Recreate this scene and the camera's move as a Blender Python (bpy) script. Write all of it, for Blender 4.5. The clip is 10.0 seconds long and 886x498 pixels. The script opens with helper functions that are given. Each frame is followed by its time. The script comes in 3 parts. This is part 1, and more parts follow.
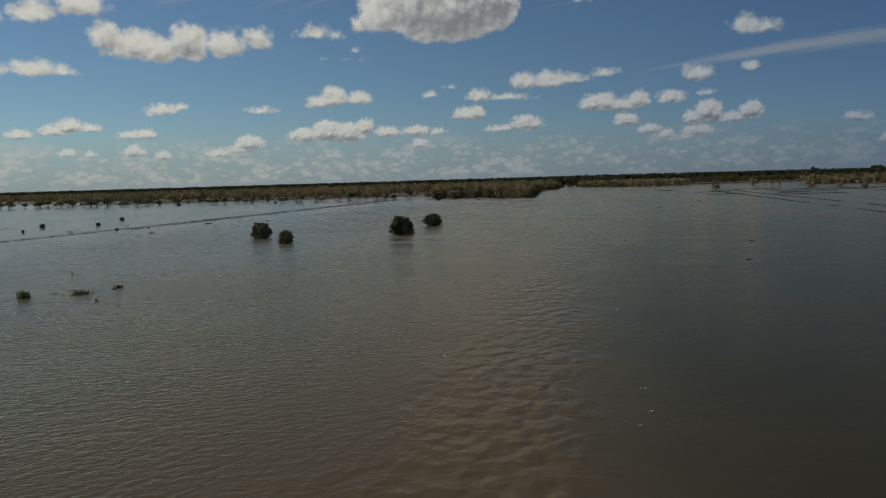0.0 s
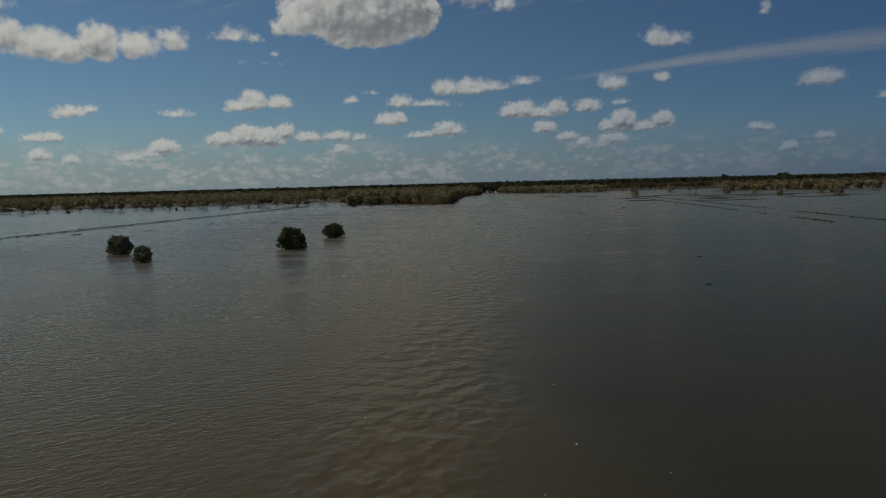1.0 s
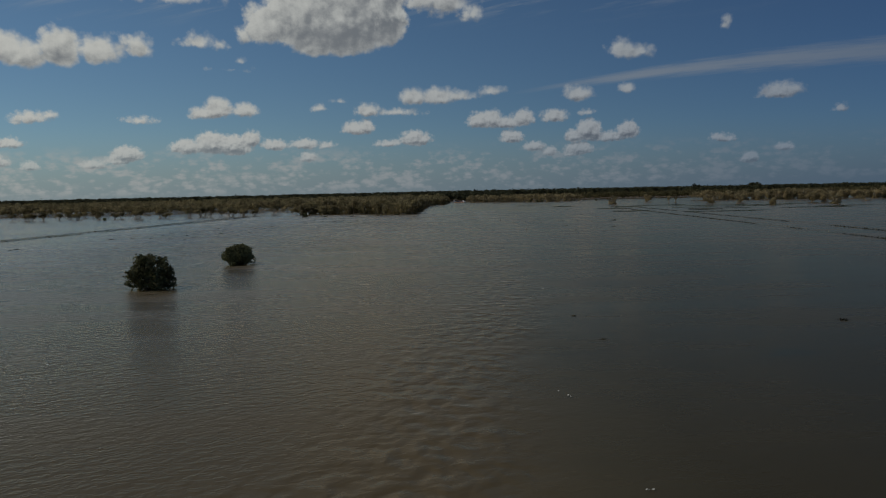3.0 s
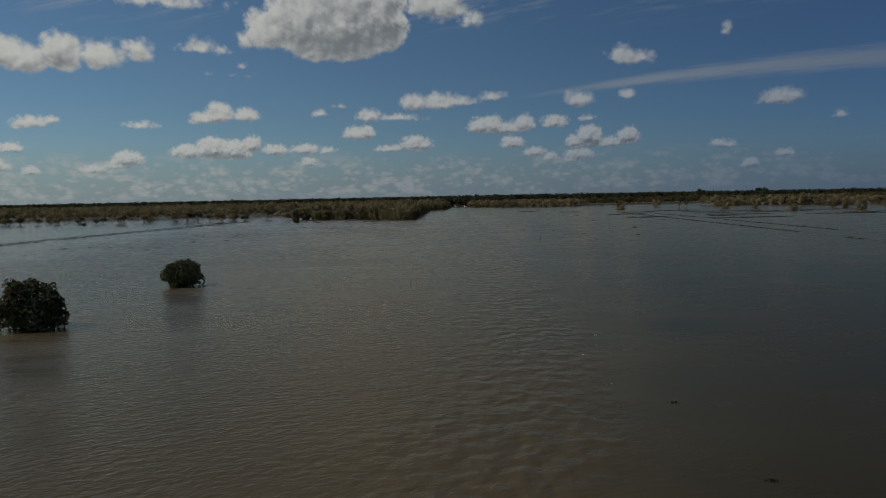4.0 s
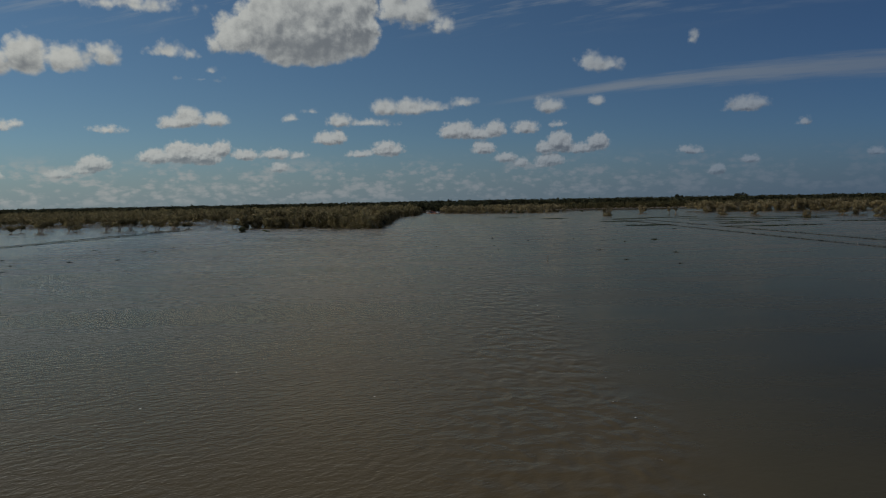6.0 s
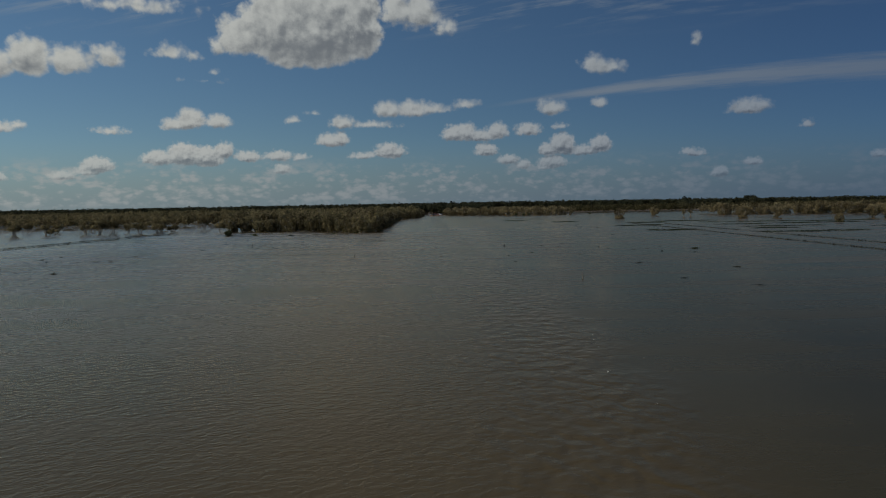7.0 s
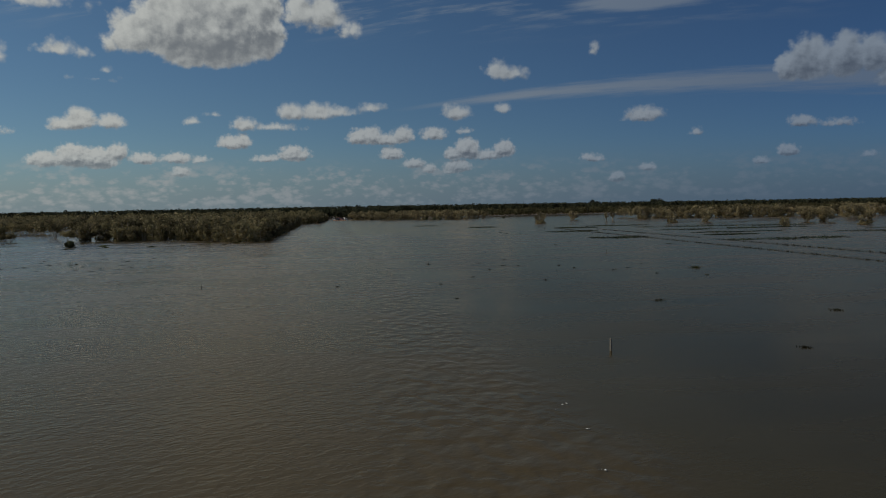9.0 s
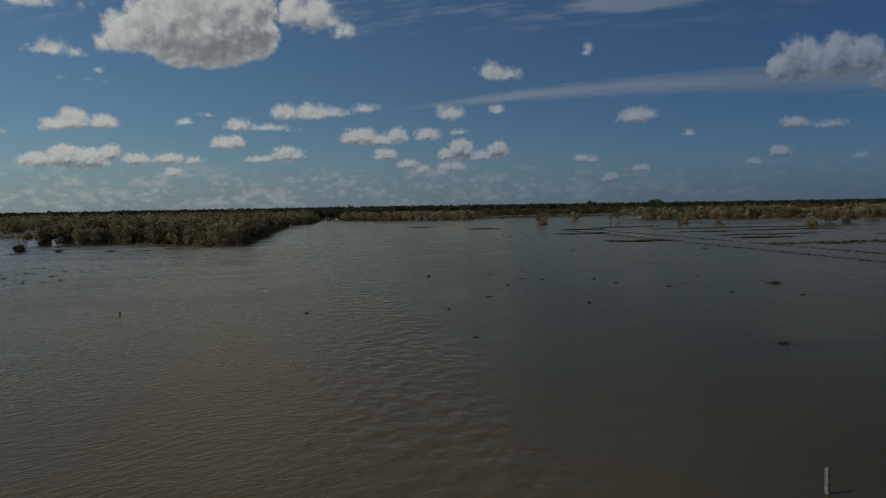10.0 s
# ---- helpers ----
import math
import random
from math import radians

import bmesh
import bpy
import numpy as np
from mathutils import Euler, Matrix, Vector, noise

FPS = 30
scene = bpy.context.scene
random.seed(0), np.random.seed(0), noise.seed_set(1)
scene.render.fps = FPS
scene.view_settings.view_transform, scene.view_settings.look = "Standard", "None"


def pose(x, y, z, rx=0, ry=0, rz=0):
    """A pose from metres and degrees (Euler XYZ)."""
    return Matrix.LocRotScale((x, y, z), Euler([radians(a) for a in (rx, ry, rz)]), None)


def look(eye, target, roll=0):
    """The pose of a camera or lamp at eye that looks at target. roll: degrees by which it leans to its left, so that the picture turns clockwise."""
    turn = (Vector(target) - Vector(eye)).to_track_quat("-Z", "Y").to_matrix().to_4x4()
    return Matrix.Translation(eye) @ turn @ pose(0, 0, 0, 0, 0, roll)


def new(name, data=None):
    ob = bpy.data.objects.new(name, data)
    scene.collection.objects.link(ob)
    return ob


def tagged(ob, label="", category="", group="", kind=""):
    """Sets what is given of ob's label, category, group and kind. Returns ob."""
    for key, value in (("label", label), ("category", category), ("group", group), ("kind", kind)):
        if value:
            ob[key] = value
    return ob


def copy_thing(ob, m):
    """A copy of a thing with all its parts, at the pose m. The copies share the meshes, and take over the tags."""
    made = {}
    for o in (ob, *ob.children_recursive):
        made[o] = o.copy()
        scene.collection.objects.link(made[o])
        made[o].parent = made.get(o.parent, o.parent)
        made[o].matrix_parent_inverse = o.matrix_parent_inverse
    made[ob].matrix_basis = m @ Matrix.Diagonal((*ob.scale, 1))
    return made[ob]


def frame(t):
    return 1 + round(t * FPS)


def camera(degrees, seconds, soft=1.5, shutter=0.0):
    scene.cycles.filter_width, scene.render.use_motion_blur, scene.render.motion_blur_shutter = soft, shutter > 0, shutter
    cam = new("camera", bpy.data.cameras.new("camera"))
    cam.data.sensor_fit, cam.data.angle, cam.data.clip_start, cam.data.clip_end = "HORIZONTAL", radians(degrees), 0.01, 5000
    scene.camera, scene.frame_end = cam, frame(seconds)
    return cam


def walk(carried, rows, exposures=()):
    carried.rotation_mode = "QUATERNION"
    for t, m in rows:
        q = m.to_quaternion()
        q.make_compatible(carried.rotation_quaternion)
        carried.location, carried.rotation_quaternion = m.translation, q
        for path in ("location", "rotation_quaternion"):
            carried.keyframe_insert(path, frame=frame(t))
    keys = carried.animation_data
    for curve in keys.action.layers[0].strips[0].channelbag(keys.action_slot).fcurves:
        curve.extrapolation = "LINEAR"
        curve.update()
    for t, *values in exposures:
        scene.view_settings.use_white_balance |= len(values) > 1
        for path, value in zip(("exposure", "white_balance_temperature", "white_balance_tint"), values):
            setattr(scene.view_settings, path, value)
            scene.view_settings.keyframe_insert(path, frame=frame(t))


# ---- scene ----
# ---- camera and walk ----
cam = camera(62.08, 10.0, soft=1.0)
PATH = (
    (0.0, 0.000, 0.000, 8.175, 9.120, -5.103, 1.671),
    (0.3, 0.41, 5.24, 8.135, 10.080, -5.0, 1.662),
    (0.5, 0.684, 8.735, 8.101, 9.492, -4.923, 1.655),
    (0.7, 0.656, 12.227, 8.048, 6.720, -4.876, 1.612),
    (1.0, 0.617, 17.465, 7.966, 3.109, -4.806, 1.536),
    (1.5, 0.628, 26.155, 7.854, 0.966, -4.684, 1.465),
    (2.0, 0.675, 34.868, 7.784, 0.809, -4.498, 1.434),
    (2.5, 0.651, 43.865, 7.752, 0.630, -4.358, 1.400),
    (4.0, 0.255, 72.565, 7.392, 0.622, -3.778, 1.192),
    (4.5, -0.042, 82.096, 7.267, 0.552, -3.638, 1.207),
    (5.0, 0.096, 91.55, 7.112, -0.007, -3.578, 1.134),
    (5.5, 0.203, 101.0, 7.198, -1.646, -3.481, 1.208),
    (7.0, 0.304, 130.904, 7.477, -1.399, -3.250, 1.080),
    (7.5, 0.921, 140.053, 7.495, -4.686, -3.183, 1.171),
    (8.0, 1.192, 149.581, 7.514, -6.857, -3.178, 1.181),
    (8.5, 1.490, 159.266, 7.447, -8.213, -3.142, 1.163),
    (9.0, 2.119, 169.108, 7.409, -8.670, -3.084, 1.129),
    (9.5, 2.919, 178.988, 7.324, -8.918, -3.048, 1.145),
    (10.0, 4.017, 188.659, 7.198, -9.156, -3.021, 1.084),
)
walk(cam, [(t, pose(x, y, z, 90 + pitch, roll, yaw)) for t, x, y, z, yaw, pitch, roll in PATH],
     exposures=((0.0, -0.72, 7100, 5), (0.5, -0.90, 7050, 5), (1.2, -0.99, 6900, 5), (4.5, -1.03, 6800, 5), (7.5, -1.03, 6750, 4), (10.0, -0.98, 6750, 4)))

# ---- sun and sky ----
SUN_AZ, SUN_EL = -92.0, 42.0


def sun_dir():
    a, e = radians(SUN_AZ), radians(SUN_EL)
    return Vector((math.sin(a) * math.cos(e), math.cos(a) * math.cos(e), math.sin(e)))


sun = new("sun", bpy.data.lights.new("sun", "SUN"))
sun.data.energy, sun.data.angle, sun.data.color = 3.6, radians(0.6), (1.0, 0.92, 0.79)
sun.matrix_world = look(sun_dir() * 900, (0, 0, 0))


class Tree:
    """Short hand for building node trees."""

    def __init__(self, tree):
        self.t = tree

    def node(self, kind, **props):
        n = self.t.nodes.new(kind)
        for k, v in props.items():
            setattr(n, k, v)
        return n

    def feed(self, socket, value):
        if isinstance(value, bpy.types.NodeSocket):
            self.t.links.new(value, socket)
        else:
            socket.default_value = value

    def math(self, op, a, b=0.0, c=0.0, clamp=False):
        n = self.node("ShaderNodeMath", operation=op, use_clamp=clamp)
        for s, v in zip(n.inputs, (a, b, c)):
            self.feed(s, v)
        return n.outputs[0]

    def vec(self, op, a, b=(0, 0, 0), c=(0, 0, 0)):
        n = self.node("ShaderNodeVectorMath", operation=op)
        for s, v in zip(n.inputs, (a, b, c)):
            self.feed(s, v)
        return n.outputs["Value"] if op in ("LENGTH", "DOT_PRODUCT") else n.outputs[0]

    def xyz(self, x, y, z=0.0):
        n = self.node("ShaderNodeCombineXYZ")
        for s, v in zip(n.inputs, (x, y, z)):
            self.feed(s, v)
        return n.outputs[0]

    def noise(self, vector, scale, detail=3.0, rough=0.55, distortion=0.0, out="Fac"):
        n = self.node("ShaderNodeTexNoise")
        self.feed(n.inputs["Vector"], vector)
        for k, v in (("Scale", scale), ("Detail", detail), ("Roughness", rough), ("Distortion", distortion)):
            n.inputs[k].default_value = v
        return n.outputs[out]

    def ramp(self, x, lo, hi, a=0.0, b=1.0, smooth=True):
        n = self.node("ShaderNodeMapRange", interpolation_type="SMOOTHSTEP" if smooth else "LINEAR")
        for s, v in zip(n.inputs, (x, lo, hi, a, b)):
            self.feed(s, v)
        return n.outputs[0]

    def mix(self, f, a, b):
        n = self.node("ShaderNodeMix", data_type="RGBA")
        self.feed(n.inputs["Factor"], f)
        self.feed(n.inputs[6], a)
        self.feed(n.inputs[7], b)
        return n.outputs[2]


def rgb(r, g, b):
    return (r, g, b, 1.0)


def cloud_group():
    """Cumulus thickness, in degrees, over azimuth and elevation in degrees: positive inside a cloud."""
    g = bpy.data.node_groups.new("cumulus", "ShaderNodeTree")
    g.interface.new_socket("p", in_out="INPUT", socket_type="NodeSocketVector")
    g.interface.new_socket("thickness", in_out="OUTPUT", socket_type="NodeSocketFloat")
    k = Tree(g)
    p = k.node("NodeGroupInput").outputs[0]
    el = k.node("ShaderNodeSeparateXYZ")
    k.feed(el.inputs[0], p)
    bend = k.node("ShaderNodeVectorMath", operation="SCALE")
    k.feed(bend.inputs[0], k.vec("MULTIPLY", k.vec("SUBTRACT", k.noise(p, 0.8, 3, 0.6, out="Color"), (0.5, 0.5, 0.5)), (1.5, 0.7, 0)))
    k.feed(bend.inputs["Scale"], k.math("MULTIPLY_ADD", el.outputs[1], 0.08, 0.10))
    q = k.vec("MULTIPLY", k.vec("ADD", p, bend.outputs[0]), (1, 1, 0))
    found = []

    def cloud(az, base, top, w):
        h = (top - base) * 1.08
        up, c = h * 0.66, base + h * 0.33
        d = k.vec("MULTIPLY_ADD", q, (1 / w, 1 / up, 0), (-az / w, -c / up, 0))
        # domed above, flat below
        n = k.vec("LENGTH", k.vec("MAXIMUM", d, k.vec("MULTIPLY", d, (-1.0, -1.9, 0))))
        n = k.math("MULTIPLY_ADD", n, -0.6 * h, 0.6 * h)
        found.append(n if not found else k.math("SMOOTH_MAX", found[-1], n, 0.3))

    # great cloud overhead and its ragged neighbours
    cloud(-13.6, 11.34, 14.37, 2.13), cloud(-11.1, 11.06, 16.19, 2.92), cloud(-8.1, 10.60, 17.78, 4.02), cloud(-4.9, 11.17, 17.44, 2.06)
    cloud(-9.9, 10.47, 13.09, 2.53), cloud(-15.2, 11.29, 12.76, 0.97), cloud(-0.2, 13.39, 16.04, 1.94), cloud(1.8, 12.85, 14.29, 1.12)
    cloud(-1.9, 13.82, 16.26, 1.38), cloud(-4.4, 11.17, 12.23, 0.52), cloud(-6.5, 10.77, 12.32, 1.29), cloud(-20.7, 13.83, 15.02, 4.18)
    # long grey cloud and the smaller ones beside it
    cloud(-27.5, 9.27, 12.04, 1.65), cloud(-29.8, 8.99, 11.03, 1.98), cloud(-25.1, 9.56, 11.48, 1.86), cloud(-22.7, 10.06, 11.74, 1.41)
    cloud(-18.7, 10.98, 12.15, 1.41), cloud(-17.1, 11.00, 11.63, 1.03), cloud(-15.6, 10.01, 10.41, 0.53), cloud(-16.2, 9.39, 9.67, 1.21)
    cloud(-32.9, 9.88, 11.85, 1.59), cloud(-31.3, 9.26, 11.46, 2.29), cloud(-37.3, 11.31, 13.15, 1.60), cloud(-34.5, 11.93, 13.91, 2.10)
    cloud(-39.9, 11.01, 12.05, 1.01), cloud(-37.7, 7.89, 9.10, 2.00), cloud(-35.8, 7.93, 8.86, 1.03), cloud(-40.5, 7.76, 8.90, 1.58)
    # bright cumulus and the pale row under it
    cloud(-17.3, 5.96, 7.55, 1.36), cloud(-15.4, 6.06, 7.21, 1.22), cloud(-18.4, 5.87, 6.88, 1.11), cloud(-29.6, 5.45, 6.31, 1.50)
    cloud(-22.6, 5.57, 6.08, 1.31), cloud(-30.7, 3.74, 4.49, 0.91), cloud(-23.6, 2.81, 4.01, 1.33), cloud(-25.8, 2.34, 3.05, 1.07)
    cloud(-24.2, 2.65, 3.37, 1.10), cloud(-17.8, 3.36, 5.05, 1.39), cloud(-19.6, 3.37, 4.51, 1.25), cloud(-16.2, 3.27, 4.85, 1.46)
    cloud(-15.0, 3.94, 5.15, 0.82), cloud(-13.3, 3.63, 4.52, 1.25), cloud(-11.0, 3.70, 4.55, 1.35), cloud(-9.4, 3.72, 4.32, 0.85)
    cloud(-10.8, 2.71, 3.57, 0.76), cloud(-38.8, 3.71, 4.50, 1.08), cloud(-35.6, 4.18, 5.25, 0.98), cloud(-36.6, 3.99, 4.78, 1.23)
    cloud(-34.4, 4.15, 4.88, 0.93), cloud(-29.5, 5.46, 6.26, 1.07), cloud(-28.3, 5.75, 6.35, 0.54), cloud(-30.5, 5.34, 5.81, 0.60)
    cloud(-31.5, 3.75, 4.42, 1.49), cloud(-22.6, 5.54, 6.11, 1.15), cloud(-35.9, 2.53, 3.18, 0.77), cloud(-34.5, 2.47, 2.98, 0.64)
    cloud(-31.6, 2.43, 3.39, 0.82), cloud(-29.7, 2.24, 2.97, 0.69)
    # cumuli over the far road
    cloud(-7.1, 4.73, 5.83, 1.29), cloud(-6.4, 4.80, 6.00, 0.78), cloud(-9.9, 6.49, 7.07, 0.64), cloud(-8.4, 7.11, 7.49, 0.64)
    cloud(-6.2, 6.04, 7.18, 1.21), cloud(-3.9, 6.09, 6.77, 2.17), cloud(-2.7, 6.88, 8.24, 1.30), cloud(-0.9, 6.89, 8.25, 1.83)
    cloud(0.8, 7.11, 7.96, 1.74), cloud(3.3, 7.55, 8.27, 1.30), cloud(-2.6, 3.84, 5.09, 1.48), cloud(-4.6, 3.79, 4.43, 1.30)
    cloud(2.4, 5.07, 6.43, 1.13), cloud(3.3, 5.04, 6.49, 1.04), cloud(5.7, 5.14, 6.46, 1.08), cloud(4.5, 4.97, 5.99, 1.82)
    cloud(4.8, 3.84, 4.91, 1.08), cloud(8.1, 5.28, 6.46, 1.19), cloud(10.4, 5.78, 6.37, 0.76), cloud(6.5, 3.19, 4.01, 0.99)
    cloud(7.7, 2.81, 3.63, 0.69)
    # double cumulus and scattered small ones
    cloud(10.6, 3.83, 5.56, 1.18), cloud(9.5, 3.74, 4.85, 0.93), cloud(13.5, 3.90, 5.32, 1.03), cloud(12.2, 3.74, 4.58, 1.74)
    cloud(9.9, 2.83, 3.90, 1.27), cloud(9.4, 2.68, 3.28, 0.76), cloud(9.9, 6.81, 7.98, 1.35), cloud(13.5, 7.22, 8.16, 0.78)
    cloud(13.2, 9.76, 11.24, 1.23), cloud(14.3, 9.66, 10.70, 1.38), cloud(23.9, 6.17, 7.40, 1.66), cloud(24.6, 6.38, 7.42, 0.93)
    cloud(27.6, 4.99, 5.67, 0.58), cloud(20.3, 11.14, 12.21, 0.49), cloud(19.9, 3.46, 4.07, 0.77), cloud(24.3, 2.55, 3.25, 0.65)
    cloud(22.1, 1.88, 2.68, 0.56)
    # clear side with one tall cumulus
    cloud(35.1, 8.31, 11.35, 1.83), cloud(37.2, 8.30, 11.46, 1.42), cloud(33.7, 8.32, 10.57, 0.97), cloud(39.0, 8.45, 11.06, 1.37)
    cloud(40.3, 7.23, 9.47, 1.34), cloud(34.6, 5.20, 6.17, 1.21), cloud(36.8, 5.09, 5.74, 1.57), cloud(33.7, 3.25, 4.20, 0.87)
    cloud(32.0, 2.77, 3.37, 0.67), cloud(38.7, 2.93, 3.42, 0.60), cloud(20.3, 3.36, 3.95, 1.01), cloud(24.1, 2.65, 3.19, 0.65)
    cloud(21.9, 1.78, 2.59, 0.63)
    k.feed(k.node("NodeGroupOutput").inputs[0], found[-1])
    return g


def make_world():
    w = bpy.data.worlds.new("sky")
    w.use_nodes = True
    scene.world = w
    w.node_tree.nodes.clear()
    k = Tree(w.node_tree)
    sky = k.node("ShaderNodeTexSky", sky_type="NISHITA", sun_disc=False, sun_elevation=radians(SUN_EL),
                 sun_rotation=radians(SUN_AZ % 360), air_density=0.9, dust_density=0.1, ozone_density=2.6, altitude=5.0)
    d = k.node("ShaderNodeTexCoord").outputs["Generated"]
    s = k.node("ShaderNodeSeparateXYZ")
    k.feed(s.inputs[0], d)
    az = k.math("MULTIPLY", k.math("ARCTAN2", s.outputs[0], s.outputs[1]), 180 / math.pi)
    el = k.math("MULTIPLY", k.math("ARCSINE", s.outputs[2]), 180 / math.pi)
    p = k.xyz(az, el)
    g = cloud_group()
    size = k.math("MULTIPLY_ADD", k.math("MAXIMUM", el, 0.0), 0.08, 0.10)

    def moved(x, y):
        n = k.node("ShaderNodeVectorMath", operation="SCALE")
        n.inputs[0].default_value = (x, y, 0)
        k.feed(n.inputs["Scale"], size)
        return k.vec("ADD", p, n.outputs[0])

    def thickness(v):
        n = k.node("ShaderNodeGroup", node_tree=g)
        k.feed(n.inputs[0], v)
        return k.math("DIVIDE", n.outputs[0], size)

    def lumps(v, scale):
        """Rounded cauliflower heads with a ragged fringe."""
        lump = k.node("ShaderNodeTexVoronoi", voronoi_dimensions="2D", feature="SMOOTH_F1")
        for name, x in (("Scale", scale), ("Detail", 2.0), ("Roughness", 0.5), ("Smoothness", 0.35)):
            lump.inputs[name].default_value = x
        k.feed(lump.inputs["Vector"], v)
        rough = k.math("SUBTRACT", k.noise(v, scale * 0.8, 6, 0.62), 0.5)
        return k.math("MULTIPLY_ADD", lump.outputs["Distance"], -0.75, k.math("MULTIPLY_ADD", rough, 1.15, 0.30))

    tall = k.ramp(el, 4.0, 10.0)

    def puffs(v):
        small = lumps(v, 2.6)
        return k.math("MULTIPLY_ADD", k.math("SUBTRACT", lumps(v, 1.0), small), tall, small)

    thick, puff = thickness(p), puffs(p)
    here = k.math("MULTIPLY_ADD", puff, 0.60, k.math("ADD", thick, 0.22))
    above = thickness(moved(-0.15, 0.6))
    cover = k.ramp(here, 0.0, 0.75)

    def folds(v):
        soft = k.noise(v, 1.7, 4, 0.58)
        return k.math("MULTIPLY_ADD", k.math("SUBTRACT", k.noise(v, 0.42, 5, 0.55), soft), tall, soft)

    relief = k.math("MULTIPLY", k.math("SUBTRACT", folds(p), folds(moved(-0.25, 0.32))), 2.4)
    rise = k.math("MAXIMUM", k.math("SUBTRACT", thick, above), -0.5)
    rise = k.math("MULTIPLY", rise, k.math("MULTIPLY_ADD", tall, -0.35, 1.0))
    lit = k.math("MULTIPLY_ADD", relief, k.math("MULTIPLY_ADD", tall, 0.3, 0.75), rise)
    lit = k.math("MULTIPLY_ADD", k.ramp(here, 0.4, 2.2), -0.42, lit)
    lit = k.ramp(lit, -0.95, 0.52)
    # thin streaks of high cloud
    bow = k.math("POWER", k.math("ABSOLUTE", k.math("SUBTRACT", az, 25.0)), 2.0)
    slant = k.math("MULTIPLY_ADD", bow, 0.0032, k.math("SUBTRACT", el, 8.9))
    streak = k.noise(k.xyz(k.math("MULTIPLY", az, 0.16), k.math("MULTIPLY", slant, 1.3)), 1.0, 5, 0.6)
    fibre = k.noise(k.xyz(k.math("MULTIPLY", az, 0.22), k.math("MULTIPLY", slant, 3.2)), 1.0, 6, 0.66)
    width = k.math("MULTIPLY_ADD", k.math("SUBTRACT", az, 6.0), 0.030, 0.18)
    band = k.math("SUBTRACT", 1.0, k.math("DIVIDE", k.math("ABSOLUTE", slant), width))
    band = k.math("MULTIPLY", k.ramp(k.math("MULTIPLY_ADD", fibre, 1.5, band), 0.5, 1.75), k.ramp(az, 4.0, 15.0))
    band = k.math("MULTIPLY", band, k.ramp(az, 60.0, 40.0))
    high = k.math("MULTIPLY", k.ramp(streak, 0.46, 0.72), k.ramp(el, 12.0, 15.0))
    patch = k.vec("LENGTH", k.xyz(k.math("MULTIPLY_ADD", az, 0.15, -3.72), k.math("MULTIPLY_ADD", el, 1.05, -15.65)))
    patch = k.math("MULTIPLY", k.ramp(k.math("MULTIPLY_ADD", streak, -1.2, patch), 0.55, -0.1), 0.7)
    veil = k.math("MAXIMUM", k.math("MULTIPLY", band, 0.85), k.math("MAXIMUM", patch, k.math("MULTIPLY", high, 0.5)))
    # field of small far cumuli near the horizon, and clouds all round behind
    flat = k.xyz(k.math("MULTIPLY", az, 0.8), k.math("MULTIPLY", el, 1.5))
    field = k.math("MULTIPLY_ADD", lumps(flat, 1.3), 0.42, k.noise(flat, 0.33, 3, 0.55))
    low = k.math("MULTIPLY", k.ramp(field, 0.33, 0.62), k.math("MULTIPLY", k.ramp(el, 0.1, 1.0), k.ramp(el, 4.2, 2.4)))
    low = k.math("MULTIPLY", low, k.ramp(az, 36.0, 0.0, 0.36, 0.82))
    murk = k.math("MULTIPLY", k.ramp(el, 5.5, -0.5), 0.9)
    up = k.math("MAXIMUM", s.outputs[2], 0.03)
    plane = k.xyz(k.math("DIVIDE", s.outputs[0], up), k.math("DIVIDE", s.outputs[1], up))
    away = k.ramp(k.noise(plane, 0.55, 5, 0.6), 0.55, 0.7)
    back = k.math("MULTIPLY", away, k.ramp(k.math("ABSOLUTE", az), 44.0, 60.0))
    over = k.math("MULTIPLY", away, k.ramp(el, 17.0, 26.0))
    back = k.math("MULTIPLY", k.math("MAXIMUM", back, over), k.ramp(el, 1.0, 7.0))
    # sky, then haze and the cloud layers from far to near
    white = (10.2, 9.9, 9.3, 1)
    shade = (3.7, 3.85, 4.1, 1)
    c = k.vec("MULTIPLY", sky.outputs[0], (0.86, 1.0, 1.06))
    c = k.mix(veil, c, (6.0, 6.4, 6.8, 1))
    c = k.mix(murk, c, (3.9, 4.75, 5.3, 1))
    c = k.mix(low, c, (7.4, 7.4, 7.2, 1))
    c = k.mix(k.math("MULTIPLY", back, 0.8), c, (6.5, 6.5, 6.3, 1))
    haze = k.ramp(el, 1.0, 5.0, 0.5, 1.0)
    c = k.mix(k.math("MULTIPLY", cover, haze), c, k.mix(lit, shade, white))
    # the clear sky grows darker and deeper away from the sun
    turn = k.vec("DOT_PRODUCT", d, tuple(sun_dir()))
    c = k.mix(k.ramp(turn, -0.58, 0.5), k.vec("MULTIPLY", c, (0.272, 0.362, 0.555)), k.vec("MULTIPLY", c, (0.90, 0.94, 1.01)))
    bg = k.node("ShaderNodeBackground")
    k.feed(bg.inputs[0], c)
    bg.inputs[1].default_value = 0.10
    k.feed(k.node("ShaderNodeOutputWorld").inputs[0], bg.outputs[0])


make_world()

# ---- materials ----


def material(name):
    m = bpy.data.materials.new(name)
    m.use_nodes = True
    k = Tree(m.node_tree)
    return m, k, m.node_tree.nodes["Principled BSDF"]


